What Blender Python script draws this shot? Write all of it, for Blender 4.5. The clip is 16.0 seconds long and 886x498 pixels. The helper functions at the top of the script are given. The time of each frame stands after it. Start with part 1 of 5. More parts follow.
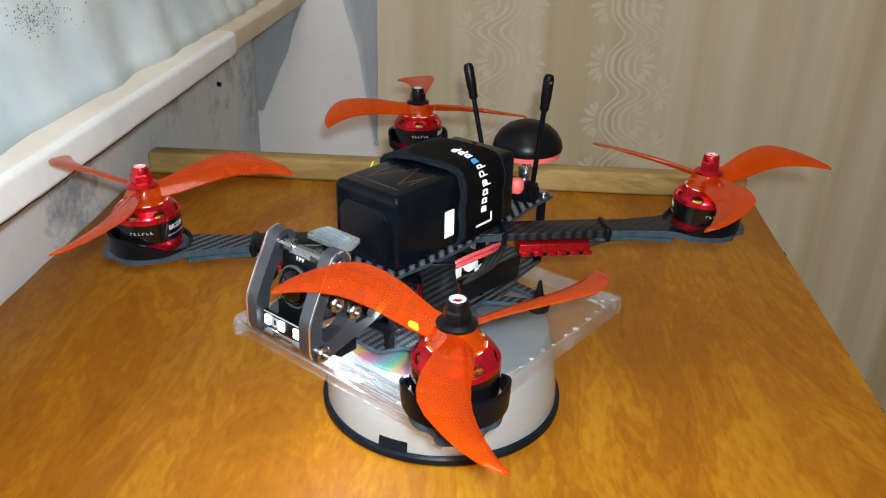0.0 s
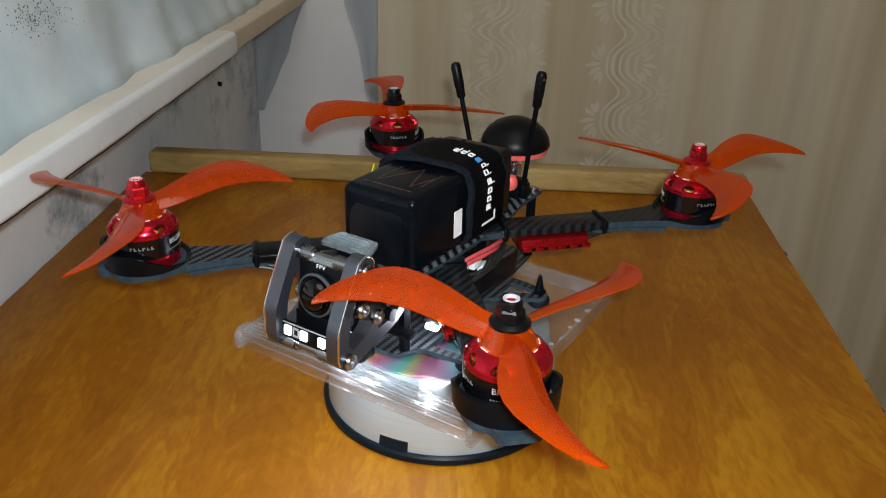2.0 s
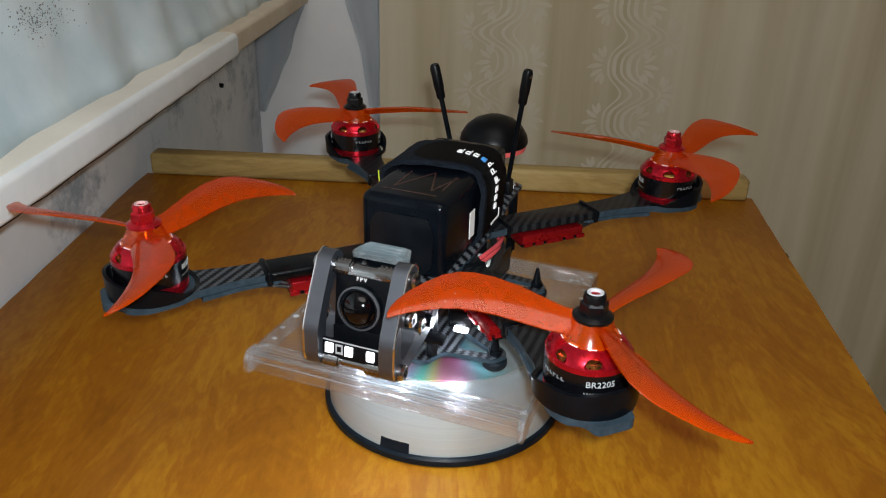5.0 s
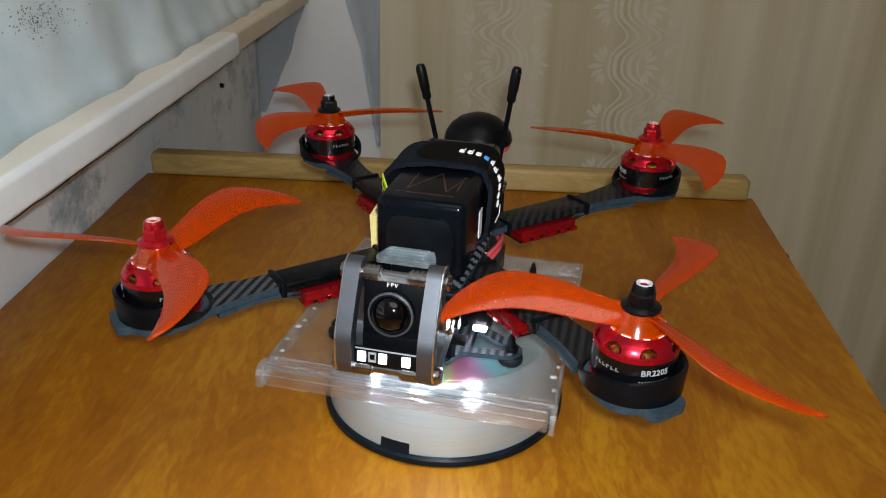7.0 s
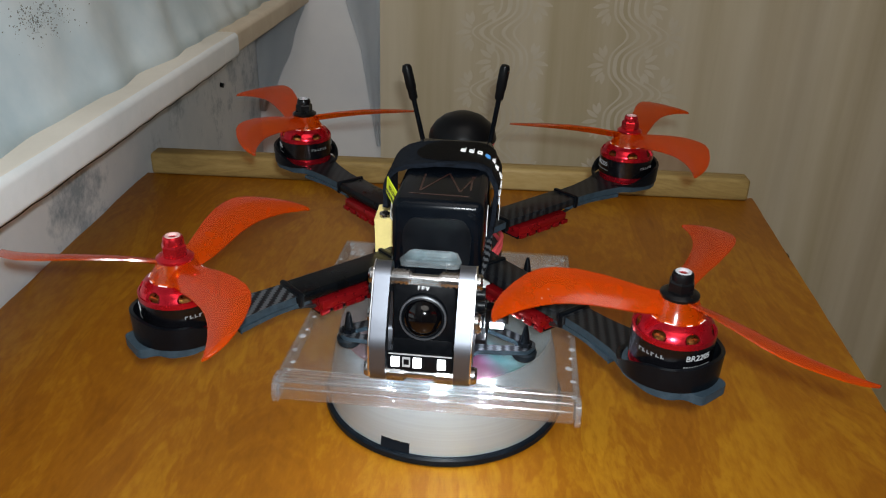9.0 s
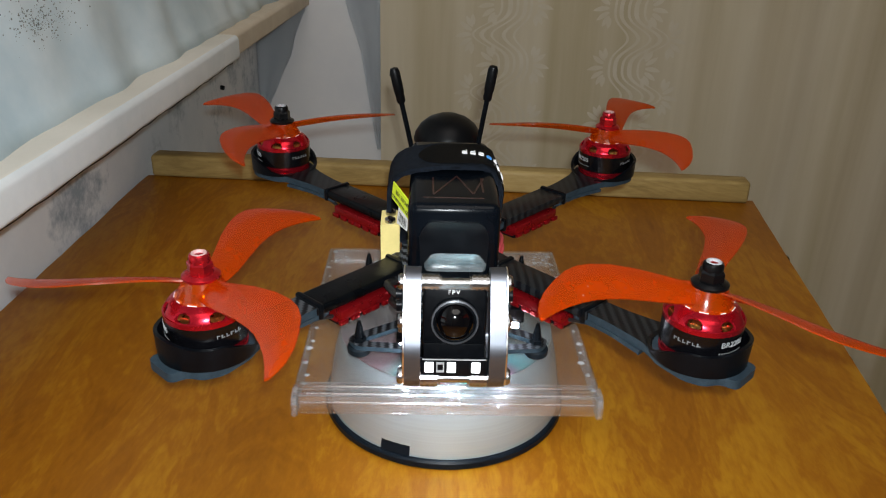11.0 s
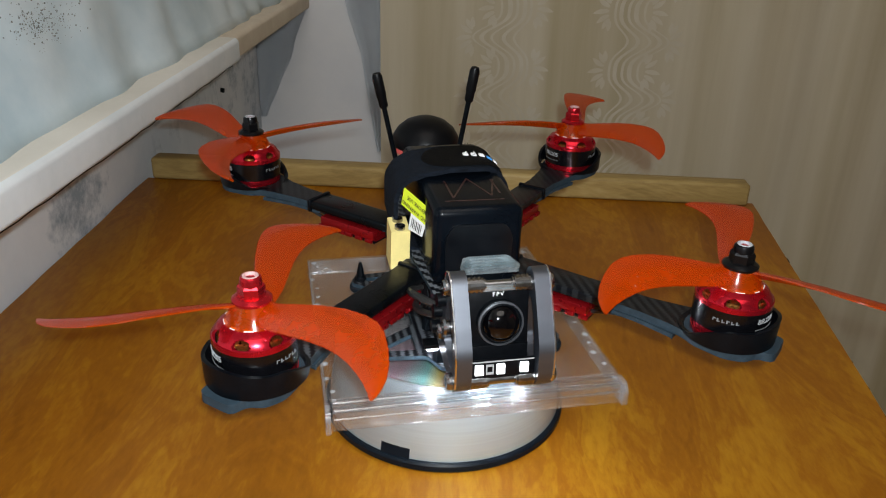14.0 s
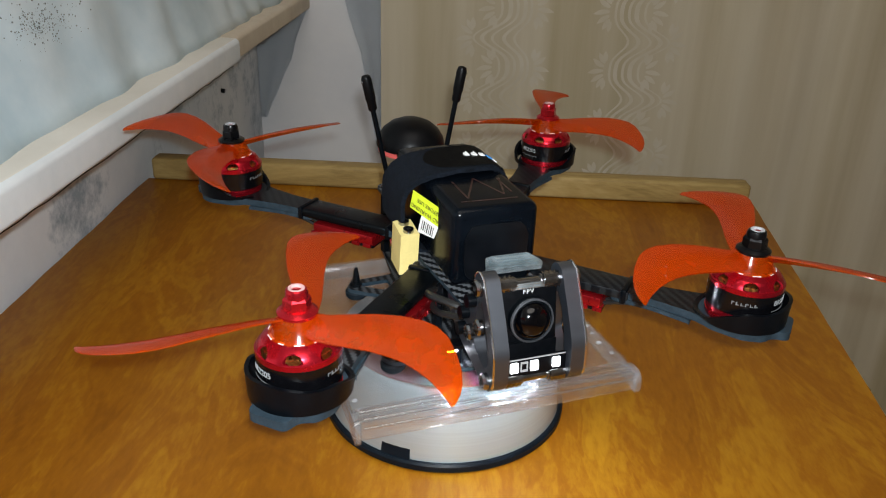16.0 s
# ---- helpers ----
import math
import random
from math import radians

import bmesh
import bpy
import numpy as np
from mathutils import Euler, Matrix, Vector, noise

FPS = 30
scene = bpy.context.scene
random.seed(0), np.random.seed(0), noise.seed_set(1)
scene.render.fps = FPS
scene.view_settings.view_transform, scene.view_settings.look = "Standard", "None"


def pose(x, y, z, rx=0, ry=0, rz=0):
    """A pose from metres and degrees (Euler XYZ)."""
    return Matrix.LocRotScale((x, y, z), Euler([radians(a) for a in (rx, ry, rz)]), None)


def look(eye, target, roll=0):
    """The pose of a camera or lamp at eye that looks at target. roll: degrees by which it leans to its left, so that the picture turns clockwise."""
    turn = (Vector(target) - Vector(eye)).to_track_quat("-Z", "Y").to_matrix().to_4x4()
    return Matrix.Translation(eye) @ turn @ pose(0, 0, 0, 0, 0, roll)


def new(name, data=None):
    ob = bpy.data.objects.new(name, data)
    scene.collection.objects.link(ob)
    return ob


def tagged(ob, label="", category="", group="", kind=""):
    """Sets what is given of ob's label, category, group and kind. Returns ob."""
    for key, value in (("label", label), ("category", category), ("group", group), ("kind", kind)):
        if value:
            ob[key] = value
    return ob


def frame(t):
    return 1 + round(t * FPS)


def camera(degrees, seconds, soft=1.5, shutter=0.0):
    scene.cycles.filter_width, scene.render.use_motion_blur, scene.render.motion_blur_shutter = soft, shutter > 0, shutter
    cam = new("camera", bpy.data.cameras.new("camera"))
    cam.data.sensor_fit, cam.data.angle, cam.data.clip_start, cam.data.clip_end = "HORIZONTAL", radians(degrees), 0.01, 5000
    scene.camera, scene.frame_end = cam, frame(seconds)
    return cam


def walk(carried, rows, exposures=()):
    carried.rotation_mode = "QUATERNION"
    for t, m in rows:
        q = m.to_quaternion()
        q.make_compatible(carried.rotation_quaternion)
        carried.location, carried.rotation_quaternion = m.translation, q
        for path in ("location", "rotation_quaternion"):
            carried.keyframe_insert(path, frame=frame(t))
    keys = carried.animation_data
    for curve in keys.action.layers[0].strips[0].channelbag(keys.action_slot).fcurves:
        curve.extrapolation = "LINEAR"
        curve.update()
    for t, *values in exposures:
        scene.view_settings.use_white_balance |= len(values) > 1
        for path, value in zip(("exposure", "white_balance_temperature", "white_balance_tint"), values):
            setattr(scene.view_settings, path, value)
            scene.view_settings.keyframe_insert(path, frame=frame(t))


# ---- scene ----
FOV = 57.92
EYE = (0.0, -0.3411, 0.2371)
ROLL = 1.75
cam = camera(FOV, 16.0, soft=1.1)
walk(cam, [
    (0.0, look(EYE, (-0.0015, 0.0219, 0.0691), ROLL)),
    (0.5, look(EYE, (-0.0015, 0.0219, 0.0692), ROLL)),
    (1.0, look(EYE, (-0.0015, 0.0218, 0.0689), ROLL)),
    (1.5, look(EYE, (-0.0016, 0.0217, 0.0688), ROLL)),
    (2.0, look(EYE, (-0.0018, 0.0218, 0.0690), ROLL)),
    (2.5, look(EYE, (-0.0019, 0.0219, 0.0691), ROLL)),
    (3.0, look(EYE, (-0.0020, 0.0218, 0.0689), ROLL)),
    (3.5, look(EYE, (-0.0022, 0.0217, 0.0687), ROLL)),
    (4.0, look(EYE, (-0.0023, 0.0219, 0.0691), ROLL)),
    (6.5, look(EYE, (-0.0027, 0.0222, 0.0698), ROLL)),
    (7.0, look(EYE, (-0.0027, 0.0221, 0.0697), ROLL)),
    (7.5, look(EYE, (-0.0027, 0.0222, 0.0698), ROLL)),
    (8.0, look(EYE, (-0.0027, 0.0222, 0.0698), ROLL)),
    (8.5, look(EYE, (-0.0027, 0.0222, 0.0698), ROLL)),
    (9.0, look(EYE, (-0.0027, 0.0221, 0.0695), ROLL)),
    (11.5, look(EYE, (-0.0029, 0.0228, 0.0710), ROLL)),
    (12.0, look(EYE, (-0.0029, 0.0229, 0.0713), ROLL)),
    (12.5, look(EYE, (-0.0029, 0.0230, 0.0714), ROLL)),
    (13.0, look(EYE, (-0.0029, 0.0230, 0.0715), ROLL)),
    (13.5, look(EYE, (-0.0029, 0.0231, 0.0717), ROLL)),
    (14.0, look(EYE, (-0.0029, 0.0231, 0.0718), ROLL)),
    (14.5, look(EYE, (-0.0030, 0.0231, 0.0718), ROLL)),
    (15.0, look(EYE, (-0.0031, 0.0231, 0.0718), ROLL)),
    (15.5, look(EYE, (-0.0031, 0.0232, 0.0719), ROLL)),
    (16.0, look(EYE, (-0.0031, 0.0232, 0.0720), ROLL)),
], exposures=((0.0, 0.8), (0.6, 0.78), (1.0, 0.7), (1.5, 0.56), (2.0, 0.12), (3.0, 0.09), (15.2, 0.09), (16.0, 0.2)))
# turn of the stand, degrees, second by second
TURN = (-34.20, -30.84, -27.21, -23.41, -19.50, -15.56, -11.63, -7.74, -3.94, -0.22, 3.42, 6.98, 10.49, 14.00, 17.55, 21.21, 25.06)

# ---- world and light ----
world = bpy.data.worlds.new("world")
scene.world = world
world.use_nodes = True
world.node_tree.nodes["Background"].inputs[0].default_value = (0.9, 0.93, 1.0, 1)
world.node_tree.nodes["Background"].inputs[1].default_value = 0.25


def area_lamp(name, m, size, watts, colour):
    d = bpy.data.lights.new(name, "AREA")
    d.shape, d.size, d.energy, d.color = "DISK", size, watts, colour
    ob = new(name, d)
    ob.matrix_world = m
    return ob


# the phone's own light beside its lens, and the room's ceiling lamp behind it
area_lamp("phone_light", look((0.006, EYE[1] - 0.012, EYE[2] + 0.016), (0.0, 0.05, 0.07)), 0.009, 1.65, (0.90, 0.965, 1.0))
area_lamp("ceiling_lamp_light", look((0.12, -0.75, 1.62), (0.0, 0.1, 0.0)), 1.2, 7.5, (1.0, 0.94, 0.88))

# ---- materials ----


def nodes_of(name):
    m = bpy.data.materials.new(name)
    m.use_nodes = True
    nt = m.node_tree
    return m, nt, nt.nodes["Principled BSDF"]


def add(nt, kind, **kw):
    n = nt.nodes.new(kind)
    for k, v in kw.items():
        n.inputs[k].default_value = v
    return n


def ramp(nt, src, stops):
    r = nt.nodes.new("ShaderNodeValToRGB")
    el = r.color_ramp.elements
    while len(el) < len(stops):
        el.new(0.5)
    for e, (p, c) in zip(el, stops):
        e.position, e.color = p, (*c, 1)
    nt.links.new(src, r.inputs[0])
    return r.outputs[0]


def coords(nt, scale=(1, 1, 1), rot=(0, 0, 0), which="Object"):
    tc = nt.nodes.new("ShaderNodeTexCoord")
    mp = nt.nodes.new("ShaderNodeMapping")
    mp.inputs["Scale"].default_value = scale
    mp.inputs["Rotation"].default_value = rot
    nt.links.new(tc.outputs[which], mp.inputs[0])
    return mp.outputs[0]


def bump(nt, b, src, strength, dist=0.001):
    n = add(nt, "ShaderNodeBump", Strength=strength, Distance=dist)
    nt.links.new(src, n.inputs["Height"])
    nt.links.new(n.outputs[0], b.inputs["Normal"])


def plain(name, col, rough=0.5, metal=0.0, var=0.25, scale=120.0, bmp=0.1, coat=0.0, rvar=0.12):
    """A surface with two sizes of mottling, uneven gloss and fine relief."""
    m, nt, b = nodes_of(name)
    v = coords(nt)
    n1 = add(nt, "ShaderNodeTexNoise", Scale=scale, Detail=6.0)
    n2 = add(nt, "ShaderNodeTexNoise", Scale=scale * 7, Detail=3.0)
    nt.links.new(v, n1.inputs[0])
    nt.links.new(v, n2.inputs[0])
    mixn = add(nt, "ShaderNodeMath")
    mixn.operation = "MULTIPLY_ADD"
    nt.links.new(n2.outputs[0], mixn.inputs[0])
    mixn.inputs[1].default_value = 0.4
    nt.links.new(n1.outputs[0], mixn.inputs[2])
    lo = tuple(c * (1 - var) for c in col)
    hi = tuple(min(1, c * (1 + var)) for c in col)
    nt.links.new(ramp(nt, mixn.outputs[0], [(0.45, lo), (0.95, hi)]), b.inputs["Base Color"])
    rr = add(nt, "ShaderNodeMapRange")
    rr.inputs[3].default_value, rr.inputs[4].default_value = max(0.02, rough - rvar), min(1, rough + rvar)
    nt.links.new(n1.outputs[0], rr.inputs[0])
    nt.links.new(rr.outputs[0], b.inputs["Roughness"])
    b.inputs["Metallic"].default_value = metal
    b.inputs["Coat Weight"].default_value = coat
    b.inputs["Coat Roughness"].default_value = 0.08
    if bmp:
        bump(nt, b, n2.outputs[0], bmp, 0.0004)
    return m


def wood(name, dark, mid, light, rough=0.42, coat=0.2, axis_scale=(9, 2.6, 9)):
    m, nt, b = nodes_of(name)
    v = coords(nt, axis_scale)
    warp = add(nt, "ShaderNodeTexNoise", Scale=2.2, Detail=5.0, Roughness=0.6, Distortion=0.7)
    nt.links.new(v, warp.inputs[0])
    fine = add(nt, "ShaderNodeTexNoise", Scale=26.0, Detail=8.0, Roughness=0.72, Distortion=0.3)
    nt.links.new(v, fine.inputs[0])
    v2 = coords(nt, (3, 3, 3))
    blot = add(nt, "ShaderNodeTexNoise", Scale=1.6, Detail=3.0)
    nt.links.new(v2, blot.inputs[0])
    a = add(nt, "ShaderNodeMath")
    a.operation = "MULTIPLY_ADD"
    nt.links.new(fine.outputs[0], a.inputs[0])
    a.inputs[1].default_value = 0.6
    nt.links.new(warp.outputs[0], a.inputs[2])
    c = add(nt, "ShaderNodeMath")
    c.operation = "MULTIPLY_ADD"
    nt.links.new(blot.outputs[0], c.inputs[0])
    c.inputs[1].default_value = 0.35
    nt.links.new(a.outputs[0], c.inputs[2])
    # growth-ring figure: contour lines of the slow noise
    ring = add(nt, "ShaderNodeMath")
    ring.operation = "MULTIPLY"
    ring.inputs[1].default_value = 75.0
    nt.links.new(warp.outputs[0], ring.inputs[0])
    wav = add(nt, "ShaderNodeMath")
    wav.operation = "SINE"
    nt.links.new(ring.outputs[0], wav.inputs[0])
    fig = add(nt, "ShaderNodeMath")
    fig.operation = "MULTIPLY_ADD"
    fig.inputs[1].default_value = 0.055
    nt.links.new(wav.outputs[0], fig.inputs[0])
    nt.links.new(c.outputs[0], fig.inputs[2])
    hf = add(nt, "ShaderNodeMath")
    hf.operation = "MULTIPLY"
    hf.inputs[1].default_value = 0.5
    nt.links.new(fig.outputs[0], hf.inputs[0])
    nt.links.new(ramp(nt, hf.outputs[0], [(0.33, dark), (0.49, mid), (0.63, light)]), b.inputs["Base Color"])
    b.inputs["Roughness"].default_value = rough
    b.inputs["Coat Weight"].default_value = coat
    b.inputs["Coat Roughness"].default_value = 0.18
    b.inputs["Specular IOR Level"].default_value = 0.22
    bump(nt, b, fine.outputs[0], 0.12, 0.0006)
    return m


def carbon(name, tow, scale, turn=0):
    """Two-by-two twill: tows step over each other diagonally, sheen painted as lighter tows."""
    m, nt, b = nodes_of(name)
    sep = nt.nodes.new("ShaderNodeSeparateXYZ")
    nt.links.new(coords(nt, (scale, scale, scale), (0, 0, radians(turn))), sep.inputs[0])

    def calc(op, a, c=None):
        n = nt.nodes.new("ShaderNodeMath")
        n.operation = op
        for k, v in enumerate((a, c)):
            if v is None:
                continue
            if isinstance(v, (int, float)):
                n.inputs[k].default_value = v
            else:
                nt.links.new(v, n.inputs[k])
        return n.outputs[0]

    ix, iy = calc("FLOOR", sep.outputs[0]), calc("FLOOR", sep.outputs[1])
    over = calc("LESS_THAN", calc("FLOORED_MODULO", calc("ADD", ix, iy), 4.0), 2.0)
    n = add(nt, "ShaderNodeTexNoise", Scale=1500.0, Detail=3.0)
    nt.links.new(coords(nt), n.inputs[0])
    mixed = calc("MULTIPLY", over, calc("ADD", calc("MULTIPLY", n.outputs[0], 0.9), 0.55))
    nt.links.new(ramp(nt, mixed, [(0.0, (0.004, 0.0045, 0.006)), (1.0, (tow, tow * 1.10, tow * 1.22))]), b.inputs["Base Color"])
    b.inputs["Roughness"].default_value = 0.34
    b.inputs["Specular IOR Level"].default_value = 0.15
    bump(nt, b, over, 0.1, 0.0002)
    return m


def facing_gloss(nt, under, rough, base=0.035, rim=0.75):
    """Lays a surface gloss over a shader: weak face-on, strong at a grazing view, the same from both sides."""
    lw = add(nt, "ShaderNodeLayerWeight", Blend=0.5)
    pw = add(nt, "ShaderNodeMath")
    pw.operation = "POWER"
    nt.links.new(lw.outputs["Facing"], pw.inputs[0])
    pw.inputs[1].default_value = 4.5
    mr = add(nt, "ShaderNodeMapRange")
    mr.inputs[3].default_value, mr.inputs[4].default_value = base, rim
    nt.links.new(pw.outputs[0], mr.inputs[0])
    gl = add(nt, "ShaderNodeBsdfGlossy", Roughness=rough)
    mx = nt.nodes.new("ShaderNodeMixShader")
    nt.links.new(mr.outputs[0], mx.inputs[0])
    nt.links.new(under, mx.inputs[1])
    nt.links.new(gl.outputs[0], mx.inputs[2])
    nt.links.new(mx.outputs[0], nt.nodes["Material Output"].inputs[0])


def plastic_film(name, col, clear, rough, see=0.25):
    """Tinted see-through plastic: body colour, light passing through it, a clear share and a gloss."""
    m, nt, b = nodes_of(name)
    b.inputs["Roughness"].default_value = rough
    v = coords(nt)
    n = add(nt, "ShaderNodeTexNoise", Scale=160.0, Detail=4.0)
    nt.links.new(v, n.inputs[0])
    nt.links.new(ramp(nt, n.outputs[0], [(0.3, tuple(c * 0.85 for c in col)), (0.7, col)]), b.inputs["Base Color"])
    dust = add(nt, "ShaderNodeTexVoronoi", Scale=260.0)
    nt.links.new(v, dust.inputs["Vector"])
    speck = ramp(nt, dust.outputs["Distance"], [(0.05, (1, 1, 1)), (0.13, (0, 0, 0))])
    clump = ramp(nt, n.outputs[0], [(0.56, (0, 0, 0)), (0.66, (1, 1, 1))])
    both = nt.nodes.new("ShaderNodeMath")
    both.operation = "MULTIPLY"
    nt.links.new(speck, both.inputs[0])
    nt.links.new(clump, both.inputs[1])
    dusty = nt.nodes.new("ShaderNodeMix")
    dusty.data_type = "RGBA"
    nt.links.new(both.outputs[0], dusty.inputs[0])
    nt.links.new(b.inputs["Base Color"].links[0].from_socket, dusty.inputs[6])
    dusty.inputs[7].default_value = (0.8, 0.5, 0.35, 1)
    nt.links.new(dusty.outputs[2], b.inputs["Base Color"])
    tl = add(nt, "ShaderNodeBsdfTranslucent", Color=(*col, 1))
    tr = add(nt, "ShaderNodeBsdfTransparent", Color=(*clear, 1))
    m1 = add(nt, "ShaderNodeMixShader", Fac=0.45)
    nt.links.new(b.outputs[0], m1.inputs[1])
    nt.links.new(tl.outputs[0], m1.inputs[2])
    m2 = add(nt, "ShaderNodeMixShader", Fac=see)
    nt.links.new(m1.outputs[0], m2.inputs[1])
    nt.links.new(tr.outputs[0], m2.inputs[2])
    b.inputs["Specular IOR Level"].default_value = 0.25
    facing_gloss(nt, m2.outputs[0], 0.12, 0.045, 0.4)
    wav = add(nt, "ShaderNodeTexNoise", Scale=45.0, Detail=3.0)
    nt.links.new(v, wav.inputs[0])
    wb = add(nt, "ShaderNodeBump", Strength=0.3, Distance=0.0012)
    nt.links.new(wav.outputs[0], wb.inputs["Height"])
    for n_ in nt.nodes:
        if n_.bl_idname == "ShaderNodeBsdfGlossy":
            nt.links.new(wb.outputs[0], n_.inputs["Normal"])
    return m


def clear_plastic(name, tint, rough, haze, gloss=0.05):
    m, nt, b = nodes_of(name)
    b.inputs["Base Color"].default_value = (0.8, 0.82, 0.85, 1)
    b.inputs["Roughness"].default_value = 0.25
    tr = add(nt, "ShaderNodeBsdfTransparent", Color=(*tint, 1))
    v = coords(nt)
    n = add(nt, "ShaderNodeTexNoise", Scale=90.0, Detail=5.0)
    nt.links.new(v, n.inputs[0])
    hz = add(nt, "ShaderNodeMapRange")
    hz.inputs[1].default_value, hz.inputs[2].default_value = 0.4, 0.75
    hz.inputs[3].default_value, hz.inputs[4].default_value = haze * 0.4, haze * 1.6
    nt.links.new(n.outputs[0], hz.inputs[0])
    m1 = nt.nodes.new("ShaderNodeMixShader")
    nt.links.new(hz.outputs[0], m1.inputs[0])
    nt.links.new(tr.outputs[0], m1.inputs[1])
    nt.links.new(b.outputs[0], m1.inputs[2])
    facing_gloss(nt, m1.outputs[0], rough, gloss, 0.7)
    return m


def glow(name, col, strength):
    m, nt, b = nodes_of(name)
    b.inputs["Base Color"].default_value = (*col, 1)
    b.inputs["Emission Color"].default_value = (*col, 1)
    b.inputs["Emission Strength"].default_value = strength
    return m


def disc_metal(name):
    """A recordable disc: mirror foil, the belly light's changing colours painted on as sectors."""
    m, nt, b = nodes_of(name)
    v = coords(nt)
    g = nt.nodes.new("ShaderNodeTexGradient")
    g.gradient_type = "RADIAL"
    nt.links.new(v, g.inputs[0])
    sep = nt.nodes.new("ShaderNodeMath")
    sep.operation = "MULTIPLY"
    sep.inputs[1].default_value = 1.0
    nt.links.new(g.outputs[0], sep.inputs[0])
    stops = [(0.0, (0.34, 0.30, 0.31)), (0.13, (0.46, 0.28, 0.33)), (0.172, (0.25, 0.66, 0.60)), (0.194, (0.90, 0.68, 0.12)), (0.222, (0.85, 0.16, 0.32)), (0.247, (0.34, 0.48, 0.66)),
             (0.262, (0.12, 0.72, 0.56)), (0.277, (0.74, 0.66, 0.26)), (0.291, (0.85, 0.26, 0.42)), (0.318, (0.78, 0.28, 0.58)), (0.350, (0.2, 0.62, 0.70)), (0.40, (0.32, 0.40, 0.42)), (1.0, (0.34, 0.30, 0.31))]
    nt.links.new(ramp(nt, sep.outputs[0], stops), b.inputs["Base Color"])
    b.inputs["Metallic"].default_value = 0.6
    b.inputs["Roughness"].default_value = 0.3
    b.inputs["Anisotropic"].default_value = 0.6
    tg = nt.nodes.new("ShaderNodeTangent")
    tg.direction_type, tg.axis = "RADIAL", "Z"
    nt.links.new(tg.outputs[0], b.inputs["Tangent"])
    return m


def brushed(name, col, rough, stretch=(4, 4, 900), soft=0.82, metal=1.0):
    m, nt, b = nodes_of(name)
    v = coords(nt, stretch)
    n = add(nt, "ShaderNodeTexNoise", Scale=1.0, Detail=5.0)
    nt.links.new(v, n.inputs[0])
    nt.links.new(ramp(nt, n.outputs[0], [(0.3, tuple(c * soft for c in col)), (0.7, col)]), b.inputs["Base Color"])
    b.inputs["Metallic"].default_value = metal
    b.inputs["Roughness"].default_value = rough
    bump(nt, b, n.outputs[0], 0.12, 0.0003)
    return m


def plaster(name, a, c, spots=None, scale=9.0, spot_from=0.56):
    m, nt, b = nodes_of(name)
    v = coords(nt)
    n = add(nt, "ShaderNodeTexNoise", Scale=scale, Detail=8.0, Roughness=0.6)
    nt.links.new(v, n.inputs[0])
    col = ramp(nt, n.outputs[0], [(0.35, a), (0.65, c)])
    if spots:
        n2 = add(nt, "ShaderNodeTexNoise", Scale=scale * 2.4, Detail=9.0, Roughness=0.75)
        nt.links.new(v, n2.inputs[0])
        k = ramp(nt, n2.outputs[0], [(spot_from, (0, 0, 0)), (spot_from + 0.12, (1, 1, 1))])
        mx = nt.nodes.new("ShaderNodeMix")
        mx.data_type = "RGBA"
        nt.links.new(k, mx.inputs[0])
        nt.links.new(col, mx.inputs[6])
        mx.inputs[7].default_value = (*spots, 1)
        col = mx.outputs[2]
    nt.links.new(col, b.inputs["Base Color"])
    b.inputs["Roughness"].default_value = 0.85
    bump(nt, b, n.outputs[0], 0.3, 0.002)
    return m


def striped_paper(name):
    """Beige paper with soft upright bands of two widths and a fine weave."""
    m, nt, b = nodes_of(name)
    v = coords(nt, (11, 1, 0.12))
    n = add(nt, "ShaderNodeTexNoise", Scale=1.0, Detail=2.5)
    nt.links.new(v, n.inputs[0])
    v2 = coords(nt, (60, 1, 3))
    n2 = add(nt, "ShaderNodeTexNoise", Scale=1.0, Detail=4.0)
    nt.links.new(v2, n2.inputs[0])
    a = add(nt, "ShaderNodeMath")
    a.operation = "MULTIPLY_ADD"
    nt.links.new(n2.outputs[0], a.inputs[0])
    a.inputs[1].default_value = 0.35
    nt.links.new(n.outputs[0], a.inputs[2])
    nt.links.new(ramp(nt, a.outputs[0], [(0.48, (0.48, 0.395, 0.235)), (0.68, (0.60, 0.51, 0.355)), (0.85, (0.68, 0.595, 0.445))]), b.inputs["Base Color"])
    b.inputs["Roughness"].default_value = 0.75
    bump(nt, b, n2.outputs[0], 0.2, 0.001)
    return m


WOOD = wood("varnished_plywood", (0.185, 0.058, 0.0017), (0.268, 0.095, 0.003), (0.38, 0.170, 0.007), 0.46, 0.12)
BATTEN = wood("batten_wood", (0.20, 0.13, 0.043), (0.35, 0.24, 0.085), (0.45, 0.33, 0.14), 0.5, 0.05, (2, 12, 12))
BLUEWALL = plaster("blue_grey_plaster", (0.56, 0.60, 0.65), (0.82, 0.82, 0.83), (0.33, 0.38, 0.43), 4.0, 0.525)
BACKWALL = plaster("pale_blue_plaster", (0.74, 0.74, 0.76), (0.82, 0.81, 0.81))
PAPER = striped_paper("beige_wallpaper")
ORNAMENT = plaster("wallpaper_ornament", (0.625, 0.545, 0.41), (0.69, 0.615, 0.49), None, 20.0)
# sill front painted whiter than the top, for the light it catches
SILLPAINT = plaster("chipped_lit_white_paint", (0.72, 0.76, 0.78), (0.86, 0.88, 0.89), (0.66, 0.66, 0.64), 14.0, 0.62)
SILLTOP = plaster("cream_white_paint", (0.72, 0.68, 0.60), (0.83, 0.79, 0.71), (0.62, 0.56, 0.48), 9.0, 0.64)
